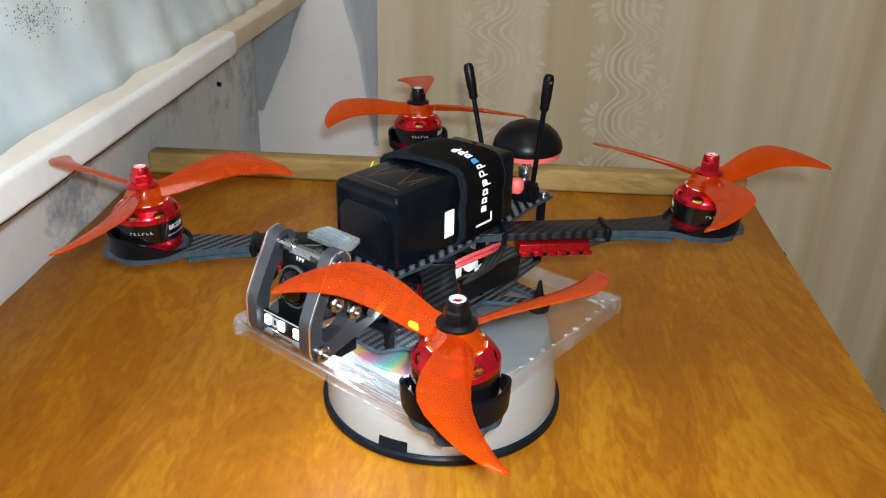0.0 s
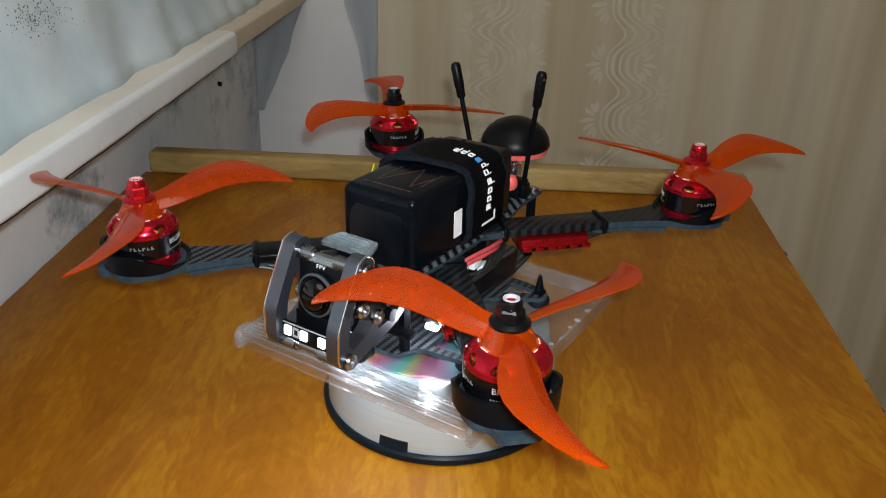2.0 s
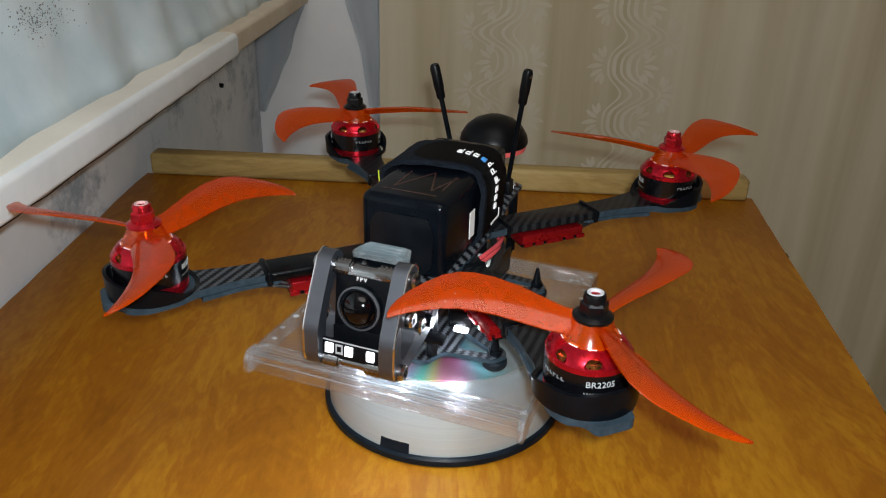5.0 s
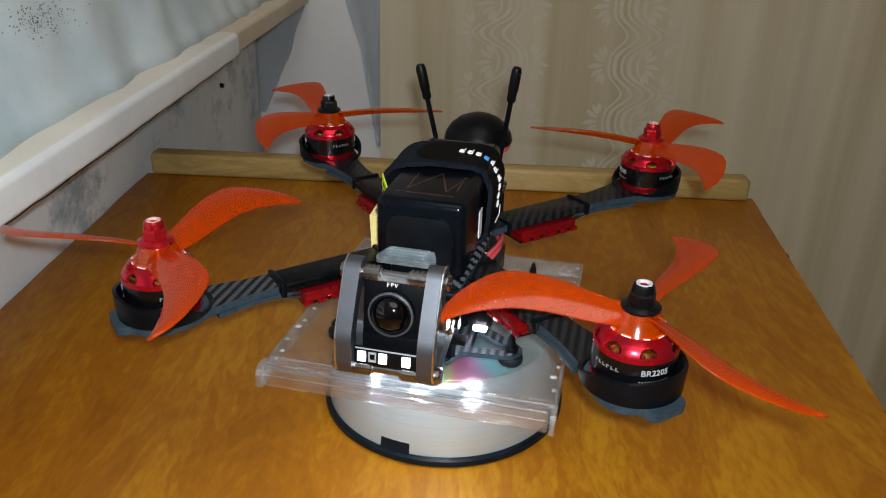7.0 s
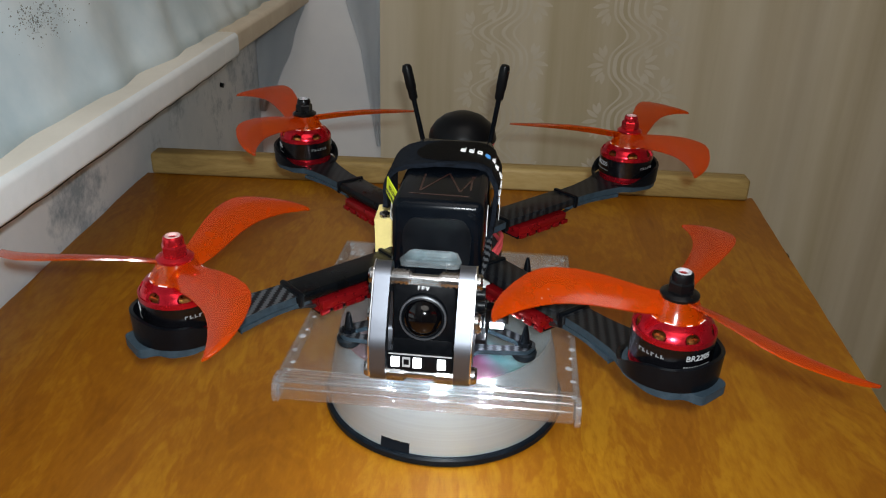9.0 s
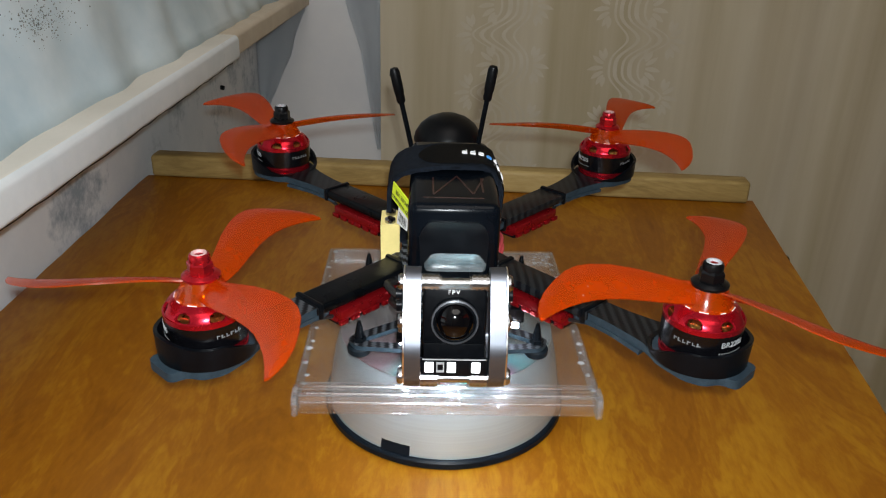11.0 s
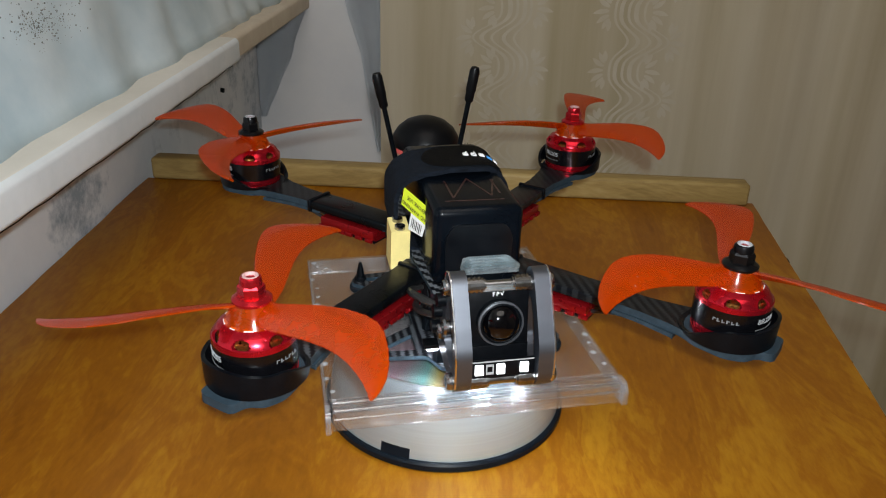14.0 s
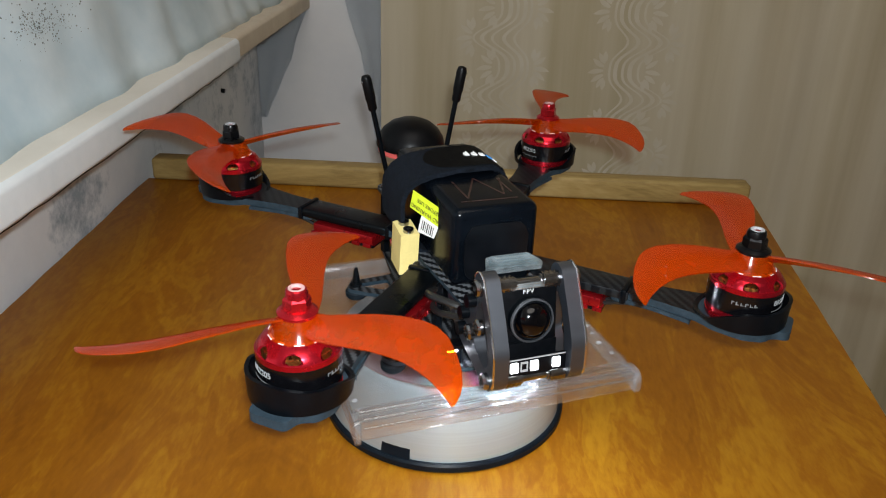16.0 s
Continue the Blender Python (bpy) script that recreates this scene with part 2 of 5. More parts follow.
SHADEBLUE = plaster("blue_wall_shade", (0.66, 0.705, 0.755), (0.74, 0.77, 0.80), None, 5.0)
SILLCREAM = plaster("cream_paint", (0.62, 0.52, 0.40), (0.74, 0.65, 0.52), None, 14.0)
FILM = plaster("milky_film", (0.48, 0.61, 0.68), (0.78, 0.85, 0.88), None, 6.0)
MOULD = plain("mould", (0.17, 0.18, 0.17), 0.9)
ROOMWALL = plaster("room_wall", (0.42, 0.37, 0.30), (0.50, 0.45, 0.38))
CEIL = plaster("ceiling_paint", (0.7, 0.68, 0.64), (0.76, 0.74, 0.70))

PROP = plastic_film("orange_propeller_plastic", (0.70, 0.096, 0.0014), (1.0, 0.40, 0.030), 0.2, 0.58)
RED = plain("red_anodised", (0.50, 0.012, 0.026), 0.24, 0.85, 0.1, 300, 0.02)
REDNUT = plain("red_nut", (0.55, 0.018, 0.028), 0.24, 0.85, 0.08, 300, 0.0)
BLACKNUT = plain("black_nut", (0.006, 0.006, 0.007), 0.3, 0.6, 0.2, 300, 0.0)
INSERT = plain("nylon_insert", (0.40, 0.41, 0.43), 0.3)
PINKINS = plain("pink_nylon_insert", (0.60, 0.36, 0.35), 0.3)
BELLBLACK = plain("bell_band_black", (0.003, 0.003, 0.004), 0.22, 0.3, 0.2, 300, 0.0)
COPPER = plain("copper_winding", (0.72, 0.38, 0.10), 0.3, 1.0, 0.4, 900, 0.4)
GUARD = plain("black_guard_plastic", (0.0018, 0.0027, 0.0040), 0.34, 0.0, 0.3, 160, 0.08)
ARMEDGE = plain("carbon_edge", (0.024, 0.039, 0.052), 0.42, 0.0, 0.3, 300, 0.1)
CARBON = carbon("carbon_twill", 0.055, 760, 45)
FAINTCARBON = carbon("faint_sheen_twill", 0.014, 800, 45)
TWILL = carbon("bright_sheen_twill", 0.10, 640)
TAPE = plain("black_tape", (0.0018, 0.0024, 0.0032), 0.3, 0.0, 0.35, 90, 0.1)
ESCRED = plain("red_heatsink", (0.30, 0.006, 0.010), 0.30, 0.7, 0.12, 300, 0.03)
PCB = plain("black_circuit_board", (0.0025, 0.003, 0.004), 0.35, 0.0, 0.3, 400, 0.05)
STEEL = plain("bright_steel", (0.36, 0.36, 0.365), 0.22, 1.0, 0.1, 500, 0.0)
GUN = brushed("gunmetal_plate", (0.040, 0.047, 0.060), 0.36, (30, 30, 700), 0.85, 0.5)
GUNEDGE = brushed("silver_plate_edge", (0.155, 0.165, 0.19), 0.42, (60, 60, 200), 0.9, 0.95)
EDGE = plain("bare_aluminium", (0.86, 0.86, 0.88), 0.22, 1.0, 0.08, 300, 0.0)
BATT = plain("black_shrink_wrap", (0.0020, 0.0032, 0.0052), 0.20, 0.0, 0.3, 60, 0.03)
BATTMATT = plain("matt_battery_end", (0.0020, 0.0029, 0.0046), 0.34, 0.0, 0.3, 90, 0.05)
STRAP = plain("black_woven_strap", (0.007, 0.010, 0.016), 0.95, 0.0, 0.9, 900, 1.0)
STRAPTOP = plain("strap_print_face", (0.0035, 0.0038, 0.0048), 0.5, 0.0, 0.3, 700, 0.3)
WHITE = plain("white_print", (0.82, 0.82, 0.82), 0.5, 0.0, 0.05, 200, 0.0)
BLUEPRINT = plain("blue_print", (0.05, 0.25, 0.6), 0.5, 0.0, 0.05, 200, 0.0)
FAINT = plain("faint_brown_print", (0.036, 0.013, 0.010), 0.3, 0.0, 0.2, 200, 0.0)
YELLOW = plain("yellow_label", (0.66, 0.78, 0.03), 0.45, 0.0, 0.08, 200, 0.0)
INK = plain("black_ink", (0.012, 0.012, 0.012), 0.5)
CREAM = plain("cream_connector_plastic", (0.80, 0.66, 0.26), 0.4, 0.0, 0.08, 150, 0.03)
WIRER = plain("red_wire", (0.50, 0.06, 0.07), 0.45)
WIREB = plain("black_wire", (0.012, 0.012, 0.012), 0.45)
RUBBER = plain("dark_rubber", (0.006, 0.010, 0.014), 0.6)
DOME = plain("black_dome", (0.003, 0.003, 0.0035), 0.36, 0.0, 0.3, 90, 0.03)
PINK = plain("red_ring_plastic", (0.75, 0.12, 0.11), 0.45, 0.0, 0.1, 100, 0.02)
ACRYL = clear_plastic("clear_case_plastic", (0.975, 0.98, 0.985), 0.22, 0.010, 0.045)
ACRYLEDGE = clear_plastic("clear_case_edge", (0.94, 0.955, 0.97), 0.12, 0.03, 0.25)
ACRYLSIDE = clear_plastic("bright_case_side", (0.91, 0.93, 0.955), 0.08, 0.09, 0.16)
# white haze in the beads stands in for sparkle on the case walls
SPARK = clear_plastic("case_bead_glint", (0.85, 0.88, 0.92), 0.10, 0.75, 0.5)
CLIP = clear_plastic("frosted_tab", (0.62, 0.80, 0.84), 0.12, 0.22, 0.16)
DRUM = brushed("brushed_drum_metal", (0.47, 0.535, 0.57), 0.27, soft=0.92, metal=0.5)
BASERIM = plain("black_base_rim", (0.004, 0.007, 0.011), 0.4, 0.0, 0.3, 120, 0.05)
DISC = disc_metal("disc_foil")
LENS = plain("lens_glass", (0.001, 0.001, 0.0015), 0.09, 0.0, 0.1, 100, 0.0, 0.3, 0.02)
LENSRIM = plain("grey_lens_rim", (0.075, 0.08, 0.09), 0.35, 0.4, 0.1, 300, 0.0)
LEDON = glow("white_led", (0.92, 0.98, 1.0), 3.0)
GLOWLED = glow("belly_led", (0.85, 0.90, 1.0), 260.0)
CHINFILL = glow("chin_fill_led", (0.76, 0.91, 1.0), 340.0)
LENS.node_tree.nodes["Principled BSDF"].inputs["Specular IOR Level"].default_value = 0.3
LEDCASE = plain("led_white_package", (0.8, 0.82, 0.8), 0.4, 0.0, 0.05, 200, 0.0)

for m_ in (GUARD, TAPE, RUBBER, PCB, STRAP, STRAPTOP, BASERIM, DOME, ARMEDGE, BATT):
    m_.node_tree.nodes["Principled BSDF"].inputs["Specular IOR Level"].default_value = 0.13
DIMPRINT = plain("dim_grey_print", (0.15, 0.155, 0.16), 0.5, 0.0, 0.05, 200, 0.0)
GREYPRINT = plain("grey_print", (0.34, 0.35, 0.36), 0.5, 0.0, 0.05, 200, 0.0)

# ---- mesh helpers (millimetres) ----
MM = 0.001


def finish(name, bm, mats, sharp=32):
    me = bpy.data.meshes.new(name)
    bmesh.ops.recalc_face_normals(bm, faces=bm.faces)
    bmesh.ops.transform(bm, matrix=Matrix.Scale(MM, 4), verts=bm.verts)
    bm.to_mesh(me)
    bm.free()
    for m in mats if isinstance(mats, (list, tuple)) else [mats]:
        me.materials.append(m)
    me.polygons.foreach_set("use_smooth", [True] * len(me.polygons))
    me.set_sharp_from_angle(angle=radians(sharp))
    return me


def part(name, bm, material, parent, label="", sharp=32):
    ob = new(name, finish(name, bm, material, sharp))
    ob.parent = parent
    return tagged(ob, label)


def thing(name, bm, material, label, category, group="", kind="", sharp=32):
    return tagged(new(name, finish(name, bm, material, sharp)), label, category, group, kind)


def box(bm, c, s, bev=0.0, m=None, seg=2, mi=0):
    g = bmesh.ops.create_cube(bm, size=1.0)["verts"]
    bmesh.ops.transform(bm, matrix=(m or Matrix.Identity(4)) @ Matrix.Translation(c) @ Matrix.Diagonal((*s, 1)), verts=g)
    fs = list({f for v in g for f in v.link_faces})
    if bev:
        es = list({e for v in g for e in v.link_edges})
        r = bmesh.ops.bevel(bm, geom=es, offset=bev, segments=seg, affect="EDGES", profile=0.5)
        fs = [f for f in bm.faces if f in set(r["faces"]) or f in set(x for x in fs if x.is_valid)]
    for f in fs:
        if f.is_valid:
            f.material_index = mi
    return bm


def lathe(bm, prof, c=(0, 0, 0), m=None, seg=40, mi=0):
    """A turned body from rows of (radius, height)."""
    m = (m or Matrix.Identity(4)) @ Matrix.Translation(c)
    rings = []
    for r, z in prof:
        if r < 1e-6:
            rings.append([bm.verts.new(m @ Vector((0, 0, z)))])
        else:
            rings.append([bm.verts.new(m @ Vector((r * math.cos(2 * math.pi * i / seg), r * math.sin(2 * math.pi * i / seg), z))) for i in range(seg)])
    for a, b in zip(rings, rings[1:]):
        for i in range(seg):
            j = (i + 1) % seg
            q = [a[i % len(a)], a[j % len(a)], b[j % len(b)], b[i % len(b)]]
            q = list(dict.fromkeys(q))
            if len(q) > 2:
                bm.faces.new(q).material_index = mi
    for ring in (rings[0], rings[-1]):
        if len(ring) > 2 and prof[0] != prof[-1]:
            bm.faces.new(ring).material_index = mi
    return bm


def rod(bm, a, b, r, seg=16, mi=0, r2=None):
    a, b = Vector(a), Vector(b)
    m = Matrix.Translation(a) @ (b - a).to_track_quat("Z", "Y").to_matrix().to_4x4()
    return lathe(bm, [(r, 0), (r2 or r, (b - a).length)], m=m, seg=seg, mi=mi)


def tube(bm, pts, r, seg=8):
    """A bent wire through points."""
    pts = [Vector(p) for p in pts]
    fine = []
    for i in range(len(pts) - 1):
        p0, p1, p2, p3 = pts[max(0, i - 1)], pts[i], pts[i + 1], pts[min(len(pts) - 1, i + 2)]
        for k in range(6):
            t = k / 6
            fine.append(0.5 * (2 * p1 + (p2 - p0) * t + (2 * p0 - 5 * p1 + 4 * p2 - p3) * t * t + (3 * p1 - p0 - 3 * p2 + p3) * t ** 3))
    fine.append(pts[-1])
    rings = []
    for i, p in enumerate(fine):
        d = (fine[min(i + 1, len(fine) - 1)] - fine[max(i - 1, 0)]).to_track_quat("Z", "Y").to_matrix()
        rings.append([bm.verts.new(p + d @ Vector((r * math.cos(k * 2 * math.pi / seg), r * math.sin(k * 2 * math.pi / seg), 0))) for k in range(seg)])
    for a, b in zip(rings, rings[1:]):
        for k in range(seg):
            bm.faces.new((a[k], a[(k + 1) % seg], b[(k + 1) % seg], b[k]))
    bm.faces.new(rings[0])
    bm.faces.new(rings[-1])
    return bm


def slab(bm, outline, z0, z1, holes=(), m=None, mi=0, side=0):
    """A flat plate cut to an outline, with holes through it."""
    m = m or Matrix.Identity(4)
    loops = [[bm.verts.new((x, y, z0)) for x, y in lp] for lp in (outline, *holes)]
    es = [bm.edges.new((lp[i], lp[(i + 1) % len(lp)])) for lp in loops for i in range(len(lp))]
    fs = [g for g in bmesh.ops.triangle_fill(bm, edges=es, use_beauty=True, use_dissolve=True)["geom"] if isinstance(g, bmesh.types.BMFace)]
    ex = bmesh.ops.extrude_face_region(bm, geom=fs)["geom"]
    vs = [g for g in ex if isinstance(g, bmesh.types.BMVert)]
    bmesh.ops.translate(bm, vec=(0, 0, z1 - z0), verts=vs)
    allv = [v for lp in loops for v in lp] + vs
    for f in {f for v in allv for f in v.link_faces}:
        f.normal_update()
        f.material_index = mi if abs(f.normal.z) > 0.5 else side
    bmesh.ops.transform(bm, matrix=m, verts=allv)
    return bm


def rounded(pts, r, n=5):
    """The outline with its corners rounded off."""
    out = []
    k = len(pts)
    for i in range(k):
        p, a, b = Vector(pts[i]), Vector(pts[i - 1]), Vector(pts[(i + 1) % k])
        d = min(r, (a - p).length * 0.45, (b - p).length * 0.45)
        s, e = p + (a - p).normalized() * d, p + (b - p).normalized() * d
        for j in range(n + 1):
            t = j / n
            q = (1 - t) ** 2 * s + 2 * t * (1 - t) * p + t * t * e
            out.append((q.x, q.y))
    return out


def circle(cx, cy, r, n=20):
    return [(cx + r * math.cos(2 * math.pi * i / n), cy + r * math.sin(2 * math.pi * i / n)) for i in range(n)]


def lettering(words, size, depth=0.15, space=1.0):
    """Letters as a bmesh in millimetres, centred, in the plane z = 0."""
    cu = bpy.data.curves.new("letters", "FONT")
    cu.body, cu.size, cu.align_x, cu.align_y, cu.extrude, cu.space_character = words, size, "CENTER", "CENTER", depth / 2, space
    cu.resolution_u = 3
    ob = bpy.data.objects.new("letters", cu)
    scene.collection.objects.link(ob)
    me = bpy.data.meshes.new_from_object(ob.evaluated_get(bpy.context.evaluated_depsgraph_get()))
    bm = bmesh.new()
    bm.from_mesh(me)
    bpy.data.objects.remove(ob)
    bpy.data.curves.remove(cu)
    bpy.data.meshes.remove(me)
    return bm


def on_barrel(bm, r, z, angle):
    """Wraps letters that lie in the plane round an upright barrel."""
    for v in bm.verts:
        a = angle + v.co.x / r
        q = r + 0.1 + v.co.z
        v.co = Vector((q * math.cos(a), q * math.sin(a), z + v.co.y))
    return bm

# ---- the room ----


def room():
    # table top: a plywood board with worn, slightly wavy edges, wider at its far end
    bm = bmesh.new()
    n = 40
    out = []
    rng = random.Random(3)
    left = [(-265.5 + 3 * k / n, -620 + 930 * k / n) for k in range(n + 1)]
    right = [(255 - 99 * (n - k) / n, -620 + 916 * k / n) for k in range(n, -1, -1)]
    for x, y in left + right:
        out.append((x + rng.uniform(-0.6, 0.6), y))
    slab(bm, out, -18, 0)
    table = thing("table", bm, WOOD, "varnished orange-brown plywood table top with worn edges", "table")
    tb = bmesh.new()
    box(tb, (0, 8, 9.5), (506, 18, 19), 3.0, Matrix.Translation((-4.5, 298, 0)) @ Matrix.Rotation(radians(-2.2), 4, "Z"), 3)
    part("batten", tb, BATTEN, table, "pale wooden batten along the far edge")
    for x, y in ((-225, 250), (215, 230), (-215, -560), (130, -560)):
        lb = bmesh.new()
        box(lb, (x, y, -384), (45, 45, 732), 3)
        part("leg", lb, BATTEN, table)
    # chips along the worn edge
    cb = bmesh.new()
    for k in range(26):
        y = rng.uniform(-250, 290)
        x = 156 + (y + 620) / 916 * 99
        box(cb, (x + 0.6, y, -1.5 + rng.uniform(-3, 0)), (1.6, rng.uniform(3, 9), rng.uniform(2, 5)), 0.5)
    part("edge_chip", cb, GUARD, table, "dark chipped spots on the board's edge")["kind"] = "stuff"

    def wall(name, c, s, mat, label):
        b = bmesh.new()
        box(b, c, s)
        return thing(name, b, mat, label, "wall", kind="structure")

    # unseen floor and ceiling, added to close the room and bounce light
    b = bmesh.new()
    box(b, (600, -500, -770), (1800, 2600, 40))
    thing("floor", b, ROOMWALL, "dim plain unseen room floor under the table", "floor", kind="structure")
    b = bmesh.new()
    box(b, (600, -500, 1890), (1800, 2600, 40))
    thing("ceiling", b, CEIL, "plain white unseen ceiling, added to close the room", "ceiling", kind="structure")
    # left wall below the sill, then the window recess above it
    wall("wall_west", (-326, -500, -340), (120, 2600, 820), BLUEWALL, "blue-grey plaster wall with dark stains below the sill")
    wall("wall_west_upper", (-470, -500, 980), (60, 2600, 1780), BLUEWALL, "pale plaster wall of the window recess")
    wall("wall_north", (600, 790, 560), (1900, 100, 2660), BACKWALL, "pale blue-grey plaster wall in the corner")
    # these two walls are out of view, added to bounce light back
    wall("wall_east", (1540, -500, 560), (80, 2680, 2660), ROOMWALL, "plain beige unseen wall, added to close the room")
    wall("wall_south", (600, -1840, 560), (1900, 80, 2660), ROOMWALL, "plain beige unseen wall, added to close the room")

    # sill board: painted, front edge rounded, with a joint and a narrower far piece
    def sill(y0, y1, dx, seed):
        b = bmesh.new()
        r = random.Random(seed)
        prof = rounded([(-250, 86), (0, 86), (0, 104), (-3, 107), (-250, 107)], 3.0, 4)
        steps = 30
        rings = []
        for k in range(steps + 1):
            y = y0 + (y1 - y0) * k / steps
            xe = -205 + 0.0216 * (y + 9) + dx + r.uniform(-0.25, 0.25)
            rings.append([b.verts.new((xe + px, y, pz + r.uniform(-0.15, 0.15))) for px, pz in prof])
        for p, q in zip(rings, rings[1:]):
            for i in range(len(prof)):
                j = (i + 1) % len(prof)
                fc = b.faces.new((p[i], p[j], q[j], q[i]))
                fc.material_index = 1 if prof[i][1] > 106.5 and prof[j][1] > 106.5 else 0
        b.faces.new(rings[0])
        b.faces.new(rings[-1])
        return b

    sl = thing("window_sill", sill(-900, 392, 0, 5), [SILLPAINT, SILLTOP], "chipped white-painted wooden window sill above the table", "window sill", kind="structure")
    part("far_board", sill(394, 739, -4, 6), [SILLCREAM, SILLCREAM], sl, "cream-painted far end of the sill")
    b = bmesh.new()
    rod(b, (-267, 560, 18), (-262, 560, 17), 2.6, 10)
    thing("nail", b, GUARD, "dark nail head in the wall under the sill", "nail")
    # ragged dark tube along the sill's lower front edge, in place of its shadow
    b = bmesh.new()
    rng2 = random.Random(9)
    tube(b, [(-206.2 + 0.0216 * (y + 9), y, 85.9 + rng2.uniform(-0.7, 0.5)) for y in range(-300, 380, 14)], 0.3, 6)
    thing("sill_shadow_line", b, GUARD, "ragged dark line under the window sill, painted as its shadow", "gap", kind="structure")

    # two tapering bluish sheets stand in for the shade on the corner wall
    for seed, rows in ((1, ((-265, -150, 200), (-265, -190, 110), (-265, -217, 31), (-265, -257, -60))), (2, ((-170, -99, 200), (-141, -99, 78), (-126, -99, 31), (-105, -99, -105)))):
        b = bmesh.new()
        prev = None
        for i in range(25):
            f = i / 24 * 3
            k = min(2, int(f))
            u = f - k
            (a0, c0, z0), (a1, c1, z1) = rows[k], rows[k + 1]
            xa, xc, z = a0 + (a1 - a0) * u, c0 + (c1 - c0) * u, z0 + (z1 - z0) * u
            xc += 3 * noise.noise(Vector((z * 0.03, seed, 0)))
            cur = [b.verts.new((xa + (xc - xa) * j / 8, 736.5 - 1.5 * math.sin(j * 1.3 + seed), z)) for j in range(9)]
            if prev:
                for j in range(8):
                    b.faces.new((prev[j], prev[j + 1], cur[j + 1], cur[j]))
            prev = cur
        bmesh.ops.solidify(b, geom=list(b.faces), thickness=0.8)
        thing("wall_shade", b, SHADEBLUE, "thin bluish sheet painting shade on the corner wall", "plastic film", kind="structure", sharp=180)

    # crumpled milky film that hangs over the window and rests on the sill
    b = bmesh.new()
    nx, nz = 150, 60
    grid = []
    for i in range(nx + 1):
        y = -320 + 1050 * i / nx
        row = []
        for k in range(nz + 1):
            f = k / nz
            z = 107.0 + 560 * f
            lean = 70 * f ** 0.8
            w = noise.noise(Vector((y * 0.012, z * 0.004, 1))) * 13 + noise.noise(Vector((y * 0.035 + z * 0.012, z * 0.02, 5))) * 6 + abs(noise.noise(Vector((y * 0.02 - z * 0.02, z * 0.012, 8)))) * 16
            foot = (1 - f) ** 6
            x = -236 + 0.0216 * y - lean + w * (0.1 + 0.9 * f) + min(1.0, f * 3) * 5 * abs(math.sin(0.026 * (y - 0.9 * z) + 1.5 * noise.noise(Vector((y * 0.01, z * 0.01, 2))))) + foot * (12 + 7 * noise.noise(Vector((y * 0.02, 0, 3))))
            row.append(b.verts.new((x, y, z)))
        grid.append(row)
    for i in range(nx):
        for k in range(nz):
            b.faces.new((grid[i][k], grid[i + 1][k], grid[i + 1][k + 1], grid[i][k + 1]))
    film = thing("window_film", b, FILM, "crumpled milky plastic film hung over the window", "plastic film", sharp=180)
    m = film.modifiers.new("thick", "SOLIDIFY")
    m.thickness = 0.0006
    # dark mould specks on the film
    b = bmesh.new()
    r = random.Random(11)
    for _ in range(330):
        y, z = 122 + r.gauss(0, 17), 160 + r.gauss(0, 6)
        f = (z - 107.0) / 560
        w = noise.noise(Vector((y * 0.012, z * 0.004, 1))) * 13 + noise.noise(Vector((y * 0.035 + z * 0.012, z * 0.02, 5))) * 6 + abs(noise.noise(Vector((y * 0.02 - z * 0.02, z * 0.012, 8)))) * 16
        x = -236 + 0.0216 * y - 70 * f ** 0.8 + w * (0.1 + 0.9 * f) + min(1.0, f * 3) * 5 * abs(math.sin(0.026 * (y - 0.9 * z) + 1.5 * noise.noise(Vector((y * 0.01, z * 0.01, 2))))) + (1 - f) ** 6 * (12 + 7 * noise.noise(Vector((y * 0.02, 0, 3))))
        q = 0.2 + 0.55 * r.random() ** 2
        lathe(b, [(0, -q), (q * 0.8, 0), (0, q)], (x + 0.9, y, z), seg=7)
    part("mould_specks", b, MOULD, film, "dark mould specks")["kind"] = "stuff"


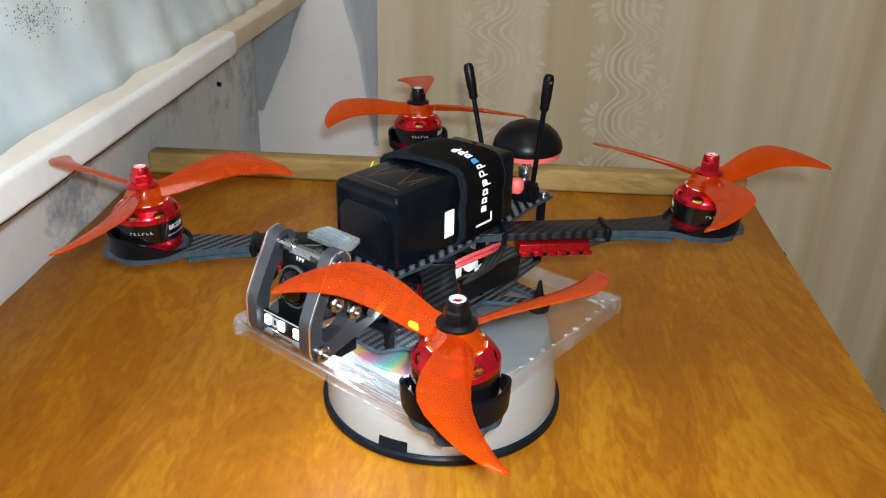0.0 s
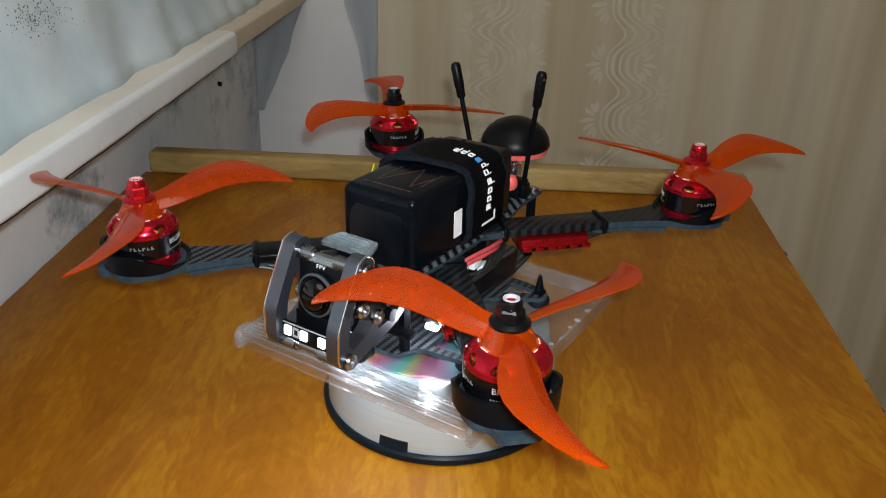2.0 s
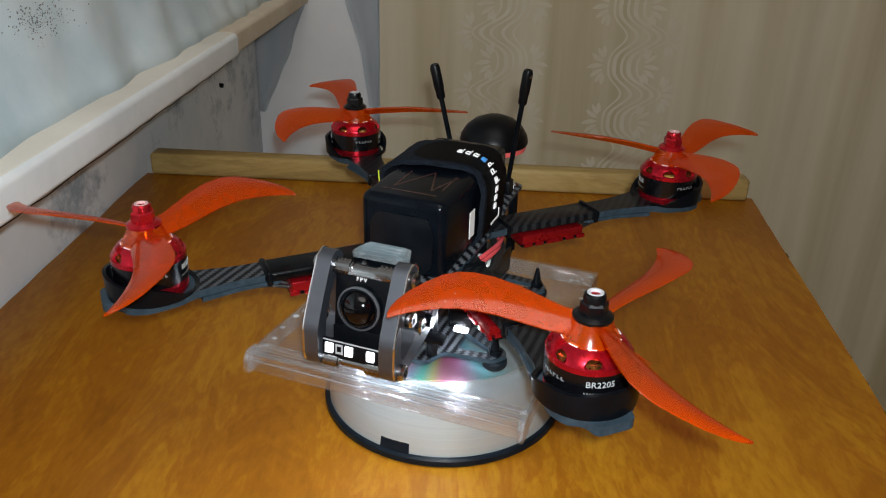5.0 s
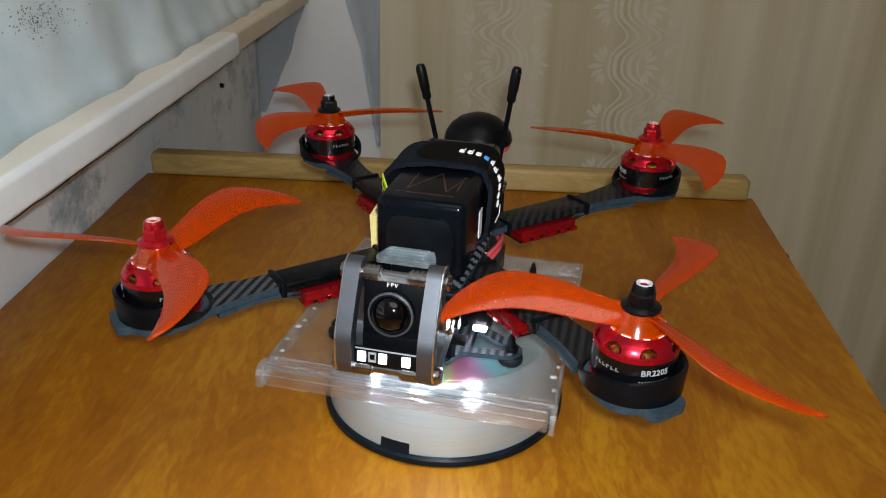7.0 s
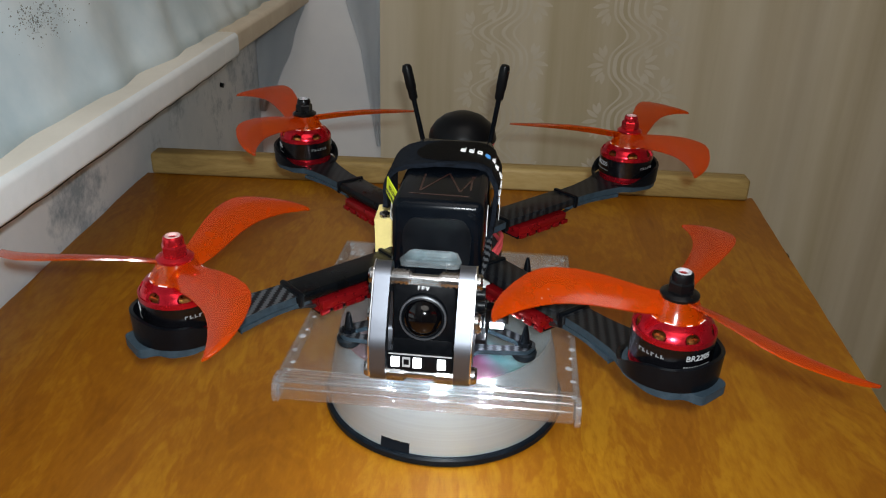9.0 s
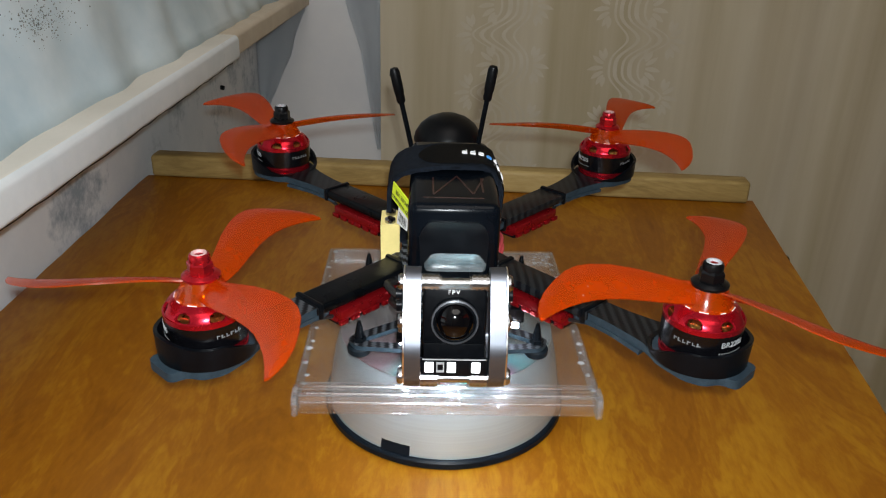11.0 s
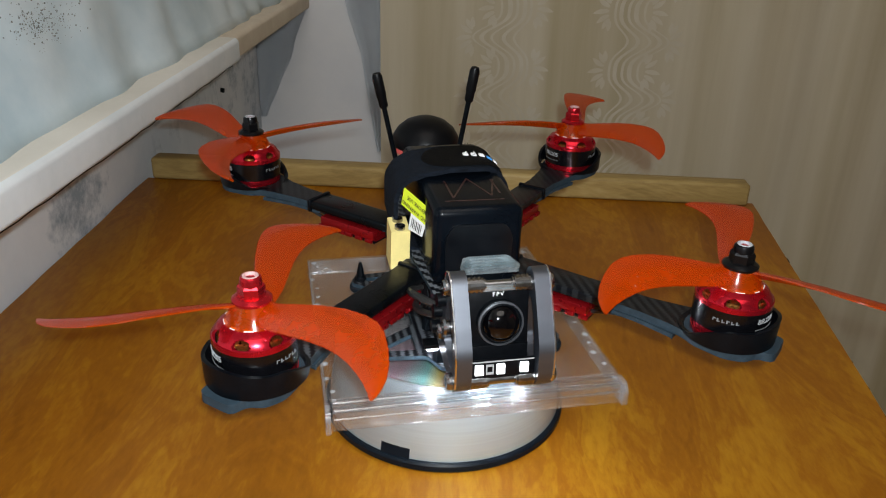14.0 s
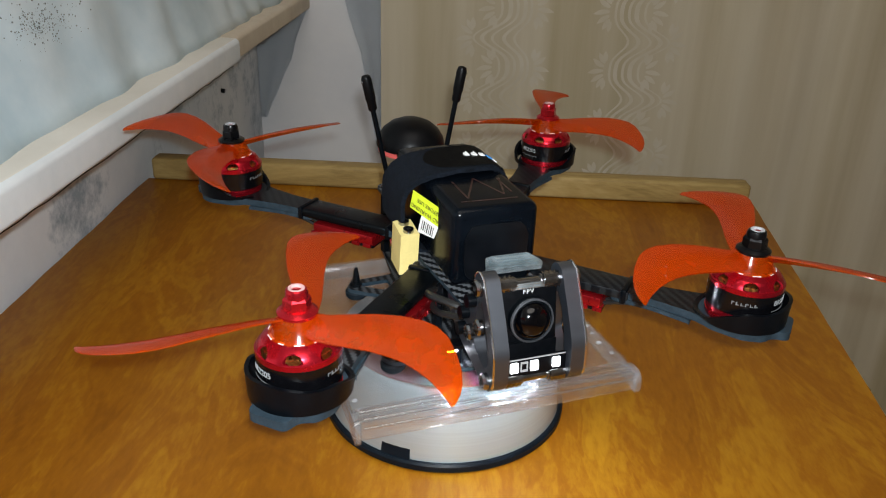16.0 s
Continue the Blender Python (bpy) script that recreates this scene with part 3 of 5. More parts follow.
def wallpaper():
    """A beige papered panel with soft folds to one side and raised ornament in a column."""
    b = bmesh.new()
    nx, nz = 170, 4
    grid = []

    def face_y(x):
        f = max(0.0, (x - 190) / 200.0)
        return 728 - min(1, f) * (4 * math.sin(x * 0.036) + 2 * math.sin(x * 0.085 + 1.0)) - 0.6 * math.sin(x * 0.05)

    for i in range(nx + 1):
        x = -99 + 1600 * i / nx
        grid.append([[b.verts.new((x, face_y(x) + d, -745 + 2600 * k / nz)) for k in range(nz + 1)] for d in (0, 4)])
    for i in range(nx):
        for k in range(nz):
            for d in (0, 1):
                b.faces.new((grid[i][d][k], grid[i + 1][d][k], grid[i + 1][d][k + 1], grid[i][d][k + 1]))
    for i in (0, nx):
        for k in range(nz):
            b.faces.new((grid[i][0][k], grid[i][0][k + 1], grid[i][1][k + 1], grid[i][1][k]))
    paper = thing("wallpaper", b, PAPER, "beige damask wall covering with soft upright folds", "wall covering", kind="structure", sharp=60)

    def leaf(b, cx, cz, ang, ln, wd, curl):
        """One curled leaf of the ornament, slightly proud of the paper."""
        n = 10
        up, dn = [], []
        for i in range(n + 1):
            t = i / n
            a = ang + curl * t
            px = cx + ln * t * math.cos(ang + curl * t * 0.5)
            pz = cz + ln * t * math.sin(ang + curl * t * 0.5)
            w = wd * math.sin(math.pi * min(1, t * 0.92 + 0.08)) ** 0.8
            nxv, nzv = -math.sin(a), math.cos(a)
            up.append((px + nxv * w, pz + nzv * w))
            dn.append((px - nxv * w, pz - nzv * w))
        pts = [b.verts.new((x, face_y(x) - 0.35, z)) for x, z in up]
        qts = [b.verts.new((x, face_y(x) - 0.35, z)) for x, z in dn]
        for i in range(n):
            b.faces.new((pts[i], pts[i + 1], qts[i + 1], qts[i]))

    def ribbon(b, xs, zs, w):
        """A wavy band of the ornament, slightly proud of the paper."""
        prev = None
        for x, z in zip(xs, zs):
            cur = [b.verts.new((x + d, face_y(x + d) - 0.35, z)) for d in (-w, w)]
            if prev:
                b.faces.new((prev[0], prev[1], cur[1], cur[0]))
            prev = cur

    # one column: two mirrored lace bands of nested waves, fringed with leaves at every crest
    ob = bmesh.new()
    x0, period, zc = 150, 76.0, 58.0
    for s in (-1, 1):
        zs = [-700 + 4.0 * k for k in range(610)]

        def wave(z, mid, amp):
            ph = 2 * math.pi * (z - zc) / period
            return mid + amp * (math.cos(ph) + 0.22 * math.cos(2 * ph))

        for mid, amp, w in ((62, 10, 1.6), (72, 13, 2.6), (84, 16, 1.8), (95, 18, 3.0), (106, 18, 1.5)):
            ribbon(ob, [x0 + s * wave(z, mid, amp) for z in zs], zs, w)
        for k in range(-10, 24):
            for z, xb, side in ((zc + k * period, 126, 1), (zc + (k + 0.5) * period, 50, -1), (zc + (k + 0.5) * period, 98, 1)):
                for j in range(-3, 4):
                    a = j * 0.42
                    ux = math.cos(a) * side
                    leaf(ob, x0 + s * (xb + 4 * ux), z + 6 * math.sin(a) * 2.2, math.atan2(math.sin(a), ux * s), 21 - 2.5 * abs(j), 3.1, 0.35 * (1 if j > 0 else -1) * s * side)
    part("ornament", ob, ORNAMENT, paper, "paler raised scroll and leaf ornament")["kind"] = "stuff"


room()
wallpaper()

# ---- the stand ----


def stand():
    bm = bmesh.new()
    lathe(bm, [(57.5, 3.5), (57.1, 10), (56.4, 16), (55.5, 22), (54.6, 27), (53.6, 31.5), (52.4, 35.5), (51.2, 38.2), (49.8, 39.6), (0, 39.6)], seg=96)
    d = thing("drum_stand", bm, DRUM, "round brushed-metal drum stand on the table", "stand")
    bm = bmesh.new()
    lathe(bm, [(0, 0), (58.6, 0), (59.6, 1.0), (59.6, 3.6), (58.8, 4.6), (57.4, 4.6)], seg=96)
    part("base_rim", bm, BASERIM, d, "black rubber rim round the foot")
    # square dark notch cut in the skirt
    bm = bmesh.new()
    a0, a1 = radians(-118.5), radians(-104.5)
    ring = []
    for zz, rr in ((4.0, 58.2), (9.8, 57.1)):
        ring.append([bm.verts.new((rr * math.cos(a0 + (a1 - a0) * k / 8), rr * math.sin(a0 + (a1 - a0) * k / 8), zz)) for k in range(9)])
        ring.append([bm.verts.new(((rr - 3) * math.cos(a0 + (a1 - a0) * k / 8), (rr - 3) * math.sin(a0 + (a1 - a0) * k / 8), zz)) for k in range(9)])
    for k in range(8):
        for p, q in ((0, 2), (3, 1), (2, 3), (1, 0)):
            bm.faces.new((ring[p][k], ring[p][k + 1], ring[q][k + 1], ring[q][k]))
    for k in (0, 8):
        bm.faces.new((ring[0][k], ring[1][k], ring[3][k], ring[2][k]))
    part("notch", bm, BASERIM, d, "square black notch in the skirt")
    return d


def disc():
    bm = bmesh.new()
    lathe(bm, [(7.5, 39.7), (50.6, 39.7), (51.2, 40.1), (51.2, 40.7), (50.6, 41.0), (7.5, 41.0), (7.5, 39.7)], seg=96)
    d = thing("disc", bm, DISC, "shiny recordable disc with coloured light painted on in sectors, on the metal stand", "disc")
    bm = bmesh.new()
    lathe(bm, [(7.6, 39.8), (19, 39.8), (19, 41.1), (7.6, 41.1), (7.6, 39.8)], seg=64)
    part("hub_ring", bm, ACRYLEDGE, d, "clear plastic hub ring")
    return d


def jewel_case():
    """The thin box: clear lid and tray, spine channel, hinge ears and bead marks."""
    e = new("jewel_case")
    tagged(e, "clear plastic disc case lying on the metal stand", "disc case")
    x0, x1, y0, y1, za, zb = -63.0, 61.5, -67.0, 74.5, 41.2, 50.4
    bm = bmesh.new()
    box(bm, ((x0 + x1) / 2, (y0 + y1) / 2 + 5, zb - 0.6), (x1 - x0, y1 - y0 - 10, 1.2), 0.25)
    part("lid", bm, ACRYL, e)
    bm = bmesh.new()
    box(bm, ((x0 + x1) / 2, (y0 + y1) / 2 + 2, za + 0.6), (x1 - x0 - 3, y1 - y0 - 4, 1.2), 0.25)
    part("tray", bm, ACRYL, e)
    for x in (x0 + 0.8, x1 - 0.8):
        bm = bmesh.new()
        box(bm, (x, (y0 + y1) / 2, (za + zb) / 2 - 0.3), (1.5, y1 - y0, zb - za - 1.4), 0.4)
        s = part("side_wall", bm, ACRYLSIDE, e)
        bm = bmesh.new()
        r = random.Random(int(x))
        inw = 1.0 if x < 0 else -1.0
        for k in range(15):
            yy = y0 + 9 + k * 9.2 + r.uniform(-2, 2)
            lathe(bm, [(0, 0), (r.uniform(0.8, 1.8), 0.4), (0, 0.9)], (x + inw * r.uniform(0.8, 3.2), yy, zb - 1.9), seg=8)
        part("bead", bm, SPARK, s)["kind"] = "stuff"
        # rounded hinge ear at the spine
        bm = bmesh.new()
        slab(bm, rounded([(y0 - 1.5, za - 0.6), (y0 + 9, za - 0.6), (y0 + 9, zb), (y0 + 1, zb + 0.4), (y0 - 1.5, zb - 3)], 2.0), -1.1, 1.1,
             m=Matrix.Translation((x, 0, 0)) @ Matrix(((0, 0, 1, 0), (1, 0, 0, 0), (0, 1, 0, 0), (0, 0, 0, 1))))
        part("hinge_ear", bm, ACRYLSIDE, e)
    bm = bmesh.new()
    box(bm, ((x0 + x1) / 2, y0 + 1.0, (za + zb) / 2), (x1 - x0 - 5, 1.4, zb - za - 0.6), 0.4)
    part("spine", bm, ACRYLEDGE, e)
    bm = bmesh.new()
    box(bm, ((x0 + x1) / 2, y0 + 5.0, zb - 1.2), (x1 - x0 - 5, 1.6, 2.4), 0.5)
    box(bm, ((x0 + x1) / 2, y0 + 9.0, zb - 0.2), (x1 - x0 - 4, 1.2, 1.2), 0.3)
    part("spine_rib", bm, ACRYLEDGE, e)
    for yy, zz, rr in ((2.6, zb - 0.9, 0.9), (0.4, zb - 3.4, 0.7), (7.0, zb - 0.3, 0.8)):
        bm = bmesh.new()
        rod(bm, (x0 + 3.2, y0 + yy, zz), (x1 - 3.2, y0 + yy, zz), rr, 14)
        part("spine_ridge", bm, ACRYLEDGE, e)
    bm = bmesh.new()
    box(bm, ((x0 + x1) / 2, y1 - 0.9, (za + zb) / 2 - 0.3), (x1 - x0 - 4, 1.5, zb - za - 1.4), 0.4)
    fw = part("far_wall", bm, ACRYLSIDE, e)
    r = random.Random(21)
    bm = bmesh.new()
    for side in (-1, 1):
        for k in range(9):
            lathe(bm, [(0, 0), (r.uniform(0.6, 1.5), 0.4), (0, 0.9)], (side * (58 - r.random() * 9), y1 - 2.5 - r.random() * 12, zb - 2.0), seg=8)
    part("bead", bm, SPARK, fw)["kind"] = "stuff"
    for o in e.children_recursive:
        o.visible_shadow = False
    return e


# ---- the drone ----
MOTORS = ((-86.0, -90.0, 1, 179.0), (86.0, -90.0, -1, -40.0), (-88.0, 89.0, -1, 23.5), (88.0, 91.0, 1, 172.0))


def prop_hub():
    bm = bmesh.new()
    return lathe(bm, [(3.0, -0.4), (9.4, -0.4), (9.5, 0.4), (8.2, 2.4), (7.0, 4.6), (6.3, 6.6), (6.0, 7.2), (3.0, 7.2), (3.0, -0.4)], seg=36)


# radius, trailing edge, leading edge, pitch
BLADE = ((4.5, -4.0, 4.4, 34), (9, -3.8, 5.8, 32), (15, -2.6, 9.2, 29), (22, -0.4, 13.4, 26), (30, 2.2, 17.2, 24), (37, 3.8, 19.4, 22), (42, 4.4, 19.8, 21),
         (47, 4.3, 18.6, 20), (53, 3.5, 15.2, 19), (58, 2.2, 11.4, 18), (61.5, 0.9, 7.6, 17.5), (63.4, 0.0, 4.4, 17.5), (64.2, -0.2, 2.0, 17.5))


def blade(hand, turn):
    """One twisted, cambered blade; the leading edge is the bowed one."""
    bm = bmesh.new()
    nc = 6
    ca, sa = math.cos(radians(turn)), math.sin(radians(turn))
    top, bot = [], []
    for r, tr, ld, be in BLADE:
        ch = ld - tr
        be = radians(be)
        th = 1.9 - 0.014 * r
        t, u = [], []
        for k in range(nc + 1):
            f = k / nc
            c = tr + ch * f
            camber = 0.06 * ch * math.sin(math.pi * f)
            h = th * math.sin(math.pi * (0.12 + 0.76 * f)) * 0.5
            for lst, dz in ((t, camber + h), (u, camber - h)):
                y = (c * math.cos(be) - dz * math.sin(be)) * hand
                z = c * math.sin(be) + dz * math.cos(be) + 4.4
                lst.append(bm.verts.new((r * ca - y * sa, r * sa + y * ca, z)))
        top.append(t)
        bot.append(u)
    for i in range(len(BLADE) - 1):
        for k in range(nc):
            bm.faces.new((top[i][k], top[i + 1][k], top[i + 1][k + 1], top[i][k + 1]))
            bm.faces.new((bot[i][k], bot[i][k + 1], bot[i + 1][k + 1], bot[i + 1][k]))
        for k in (0, nc):
            bm.faces.new((top[i][k], bot[i][k], bot[i + 1][k], top[i + 1][k]))
    for i in (0, len(BLADE) - 1):
        for k in range(nc):
            bm.faces.new((top[i][k], top[i][k + 1], bot[i][k + 1], bot[i][k]))
    return bm


def at(x, y, z, rz=0):
    return Matrix.Translation((x, y, z)) @ Matrix.Rotation(radians(rz), 4, "Z")


ZB = 50.5


def put(bm, m):
    bmesh.ops.transform(bm, matrix=Matrix.Translation((0, 0, -ZB)) @ m, verts=bm.verts)
    return bm


def low(bm):
    return put(bm, Matrix.Identity(4))


def motor(drone, mx, my, hand, turn, front):
    ang = math.degrees(math.atan2(my, mx))
    M = at(mx, my, 0, ang)
    G = at(mx, my, 1.8 if my > 0 else 0.0, ang)
    red = hand > 0
    # guard cup with a wavy lip, and the pad of the arm under it
    bm = bmesh.new()
    seg = 64
    rings = []
    for rr, zf in ((17.2, 0), (17.6, 1), (16.2, 1), (15.6, 0)):
        ring = []
        for i in range(seg):
            a = 2 * math.pi * i / seg
            hgt = 98.6 + 0.9 * math.cos(3 * a) - 8.3 * min(1.0, max(0.0, (0.30 - math.cos(a)) / 0.9)) ** 1.2
            ring.append(bm.verts.new((rr * math.cos(a), rr * math.sin(a), 89.4 if not zf else hgt)))
        rings.append(ring)
    for p, q in zip(rings, rings[1:] + rings[:1]):
        for i in range(seg):
            bm.faces.new((p[i], p[(i + 1) % seg], q[(i + 1) % seg], q[i]))
    guard = part("motor_guard", put(bm, G), GUARD, drone, "black plastic motor guard cup")
    bm = bmesh.new()
    slab(bm, rounded([(-17, -6), (-9, -13), (4, -15.5), (11, -13), (13.5, -8), (19.5, -7), (19.5, 7), (13.5, 8), (11, 13), (4, 15.5), (-9, 13), (-17, 6)], 3), 86.0, 89.4)
    part("skid_pad", put(bm, G), ARMEDGE, guard, "grey-blue moulded pad under the cup")
    bm = bmesh.new()
    for a in (40, 130, 220, 310):
        lathe(bm, [(0, 85.0), (2.2, 85.2), (2.2, 86.2)], (9 * math.cos(radians(a)), 9 * math.sin(radians(a)), 0), seg=10)
    part("mount_screw", put(bm, G), STEEL, guard)["kind"] = "stuff"
    # base, black bell band and red shoulder with slots
    bm = bmesh.new()
    lathe(bm, [(0, 88.2), (12.5, 88.2), (13.6, 90), (13.6, 91.4), (12.9, 91.6), (13.4, 92), (13.4, 94.4), (12.6, 95), (0, 95)], seg=56)
    mo = part("motor", put(bm, M), RED, drone, "red anodised brushless motor base")
    bm = bmesh.new()
    lathe(bm, [(12.2, 94.8), (13.95, 94.8), (13.95, 103.4), (13.6, 103.7), (12.2, 103.7), (12.2, 94.8)], seg=56)
    part("bell_band", put(bm, M), BELLBLACK, mo, "glossy black motor bell band")
    bm = bmesh.new()
    lathe(bm, [(11.8, 96), (11.8, 106.2), (7.0, 107.5)], seg=36)
    for k in range(12):
        a = radians(k * 30 + 8)
        lathe(bm, [(0, 0), (2.5, 0.5), (2.7, 2.5), (2.5, 6.5), (0, 7.4)], (9.7 * math.cos(a), 9.7 * math.sin(a), 99.8), seg=12)
    part("winding", put(bm, M), COPPER, mo, "copper coil windings")["kind"] = "stuff"
    # shoulder: ribs between slots, then the closed crown
    bm = bmesh.new()
    lathe(bm, [(13.2, 103.5), (14.0, 103.5), (14.0, 105.3), (13.4, 105.6), (13.2, 103.5)], seg=56)
    lathe(bm, [(6.0, 109.6), (8.4, 110.3), (10.0, 109.6), (11.6, 108.6), (11.3, 107.8), (9.4, 108.7), (6.0, 109.0), (6.0, 109.6)], seg=56)
    lathe(bm, [(0, 107.0), (7.0, 107.4), (7.0, 110.4), (4.0, 111.2), (0, 111.2)], seg=32)
    for k in range(7):
        a0 = 2 * math.pi * k / 7
        sec = []
        for rr, zz, w in ((13.9, 104.6, 0.84), (13.75, 105.2, 0.54), (13.3, 106.4, 0.42), (12.4, 107.7, 0.52), (11.5, 108.6, 0.84), (10.6, 108.2, 0.84), (11.6, 107.2, 0.52), (12.4, 106.0, 0.42), (12.9, 104.6, 0.84)):
            sec.append([bm.verts.new((rr * math.cos(a0 + w * (j / 6 - 0.5)), rr * math.sin(a0 + w * (j / 6 - 0.5)), zz)) for j in range(7)])
        for p, q in zip(sec, sec[1:] + sec[:1]):
            for j in range(6):
                bm.faces.new((p[j], p[j + 1], q[j + 1], q[j]))
        for j in (0, 6):
            bm.faces.new([s[j] for s in sec])
    part("bell_crown", put(bm, M), RED, mo, "red slotted motor crown")
    # white print round the band
    off = radians(-90) - radians(ang) + (0.0 if mx > 0 and my < 0 else 1.5)
    for word, size, z, da in (("BR2205", 3.0, 100.4, 0.5), ("BR2205", 3.0, 100.4, 3.6)):
        lt = on_barrel(lettering(word, size, 0.12), 13.95, z, off + da)
        part("print", put(lt, M), GREYPRINT, mo, "white printed letters")
    bm = bmesh.new()
    for c0 in (-1.0, 2.1):
        for k in range(6):
            a = off + c0 + k * 0.12
            mm = Matrix.Rotation(a, 4, "Z")
            box(bm, (14.0, 0, 100.0), (0.1, 0.34 + 0.2 * (k % 2), 1.3), 0, mm)
            box(bm, (14.0, 0.55, 99.6 + 0.8 * (k % 3 == 0)), (0.1, 0.8, 0.32), 0, mm)
    for c0 in (0.5, 3.6):
        for k in range(11):
            box(bm, (14.0, 0, 97.2), (0.1, 0.5, 0.45), 0, Matrix.Rotation(off + c0 - 0.35 + k * 0.07, 4, "Z"))
    part("maker_mark", put(bm, M), DIMPRINT, mo, "pale bars of small print")
    bm = bmesh.new()
    for k in range(10):
        a = off + 0.3 + k * 0.62
        box(bm, (8.9, 0, 110.15), (1.3, 3.2 if k % 2 else 2.0, 0.22), 0, Matrix.Rotation(a, 4, "Z"))
    part("crown_print", put(bm, M), WHITE, mo, "white print on the crown")
    pr = part("propeller", put(prop_hub(), at(mx, my, 109.6, turn)), PROP, drone, "translucent orange three-blade propeller")
    for k in range(3):
        part("blade", put(blade(hand, k * 120), at(mx, my, 109.6, turn)), PROP, pr)
    lt = lettering("5043", 3.6, 0.1)
    bmesh.ops.transform(lt, matrix=Matrix.Rotation(radians(turn), 4, "Z") @ Matrix.Translation((24, 1.0 * hand, 5.9)) @ Matrix.Rotation(radians(27 * hand), 4, "X"), verts=lt.verts)
    part("number", put(lt, at(mx, my, 109.6)), PROP, pr)
    # flanged hexagonal lock nut
    bm = bmesh.new()
    lathe(bm, [(0, 116.4), (6.4, 116.4), (6.5, 117.3), (5.2, 118.2), (4.8, 118.4)], seg=32)
    hexr = [(4.5, 118.2), (4.5, 121.6), (3.9, 122.4)]
    lathe(bm, hexr, seg=6)
    lathe(bm, [(3.6, 122.0), (3.6, 123.8), (3.3, 124.8), (2.8, 125.2), (2.6, 123.6), (0, 123.6)], seg=28)
    nut = part("lock_nut", put(bm, at(mx, my, 0, turn)), REDNUT if red else BLACKNUT, drone, "red lock nut" if red else "black lock nut")
    bm = bmesh.new()
    lathe(bm, [(1.7, 123.9), (2.7, 124.6), (2.6, 125.3), (1.9, 125.3), (1.7, 123.9)], seg=24)
    part("insert", put(bm, at(mx, my, 0)), PINKINS if red else INSERT, nut, "pink nylon insert" if red else "white nylon insert")
    bm = bmesh.new()
    lathe(bm, [(0, 123.5), (1.6, 123.5), (1.6, 124.5), (1.0, 124.8), (0, 124.8)], seg=20)
    part("shaft_end", put(bm, at(mx, my, 0)), RED, nut, "red motor shaft end")


def arm(drone, mx, my):
    ang = math.degrees(math.atan2(my, mx))
    ln = math.hypot(mx, my)
    M = at(0, 0, 2.2 if my > 0 else 0.0, ang)
    bm = bmesh.new()
    slab(bm, rounded([(14, -9), (34, -7), (74, -6.2), (92, -6.6), (108, -9), (ln - 8, -13), (ln + 6, -13), (ln + 13, -6), (ln + 13, 6), (ln + 6, 13), (ln - 8, 13), (108, 9),
                      (92, 6.6), (74, 6.2), (34, 7), (14, 9)], 4), 86.2, 89.3, side=1)
    # weave sheen is painted stronger on the front-left arm
    a = part("arm", put(bm, M), [CARBON if mx < 0 and my < 0 else FAINTCARBON, ARMEDGE], drone, "black carbon-fibre arm")
    bm = bmesh.new()
    slab(bm, rounded([(74, -6.6), (92, -7.0), (108, -10.4), (ln - 17, -11), (ln - 17, 11), (108, 10.4), (92, 7.0), (74, 6.6)], 4), 84.4, 86.1)
    part("under_plate", put(bm, M), ARMEDGE, a, "grey-blue lower arm layer")
    bm = bmesh.new()
    box(bm, (55, 0, 87.7), (54, 14.4, 4.5), 1.4, seg=3)
    if mx > 0:
        bm.free()
        bm = bmesh.new()
        box(bm, (50, 0, 87.8), (64, 14.4, 3.8), 0.6)
        part("inner_arm", put(bm, M), FAINTCARBON, a, "bare carbon twill inner arm")
    else:
        part("sleeve", put(bm, M), TAPE, a, "glossy black sleeve round the arm")
    for k in (31.5, 80):
        bm = bmesh.new()
        box(bm, (k, 0, 87.4), (2.6, 15.6, 6.6), 1.0)
        part("cable_tie", put(bm, M), GUARD, a, "black cable tie")
    # speed controller under the arm
    bm = bmesh.new()
    box(bm, (55.0, 0, 82.4), (33, 17.6, 4.4), 0.5)
    for side in (-1, 1):
        for k in range(6):
            box(bm, (41.5 + k * 5.6 + (k % 3) * 0.5, side * 8.6, 79.7), (4.2, 1.5, 2.0), 0.3)
    box(bm, (55.5, 0, 79.6), (33, 13, 2.0), 0.4)
    esc = part("speed_controller", put(bm, M), ESCRED, drone, "red finned speed controller under the arm")
    bm = bmesh.new()
    box(bm, (55.5, 0, 78.6), (33, 15, 1.0), 0.2)
    part("board", put(bm, M), PCB, esc)
    bm = bmesh.new()
    for y in (-3.4, 0, 3.4):
        tube(bm, [(70, y, 80), (82, y * 0.9, 83), (98, y * 0.8, 83.4), (ln - 12, y, 84), (ln - 8, y, 88)], 0.9, 7)
    part("motor_wire", put(bm, M), WIREB, a)["kind"] = "stuff"


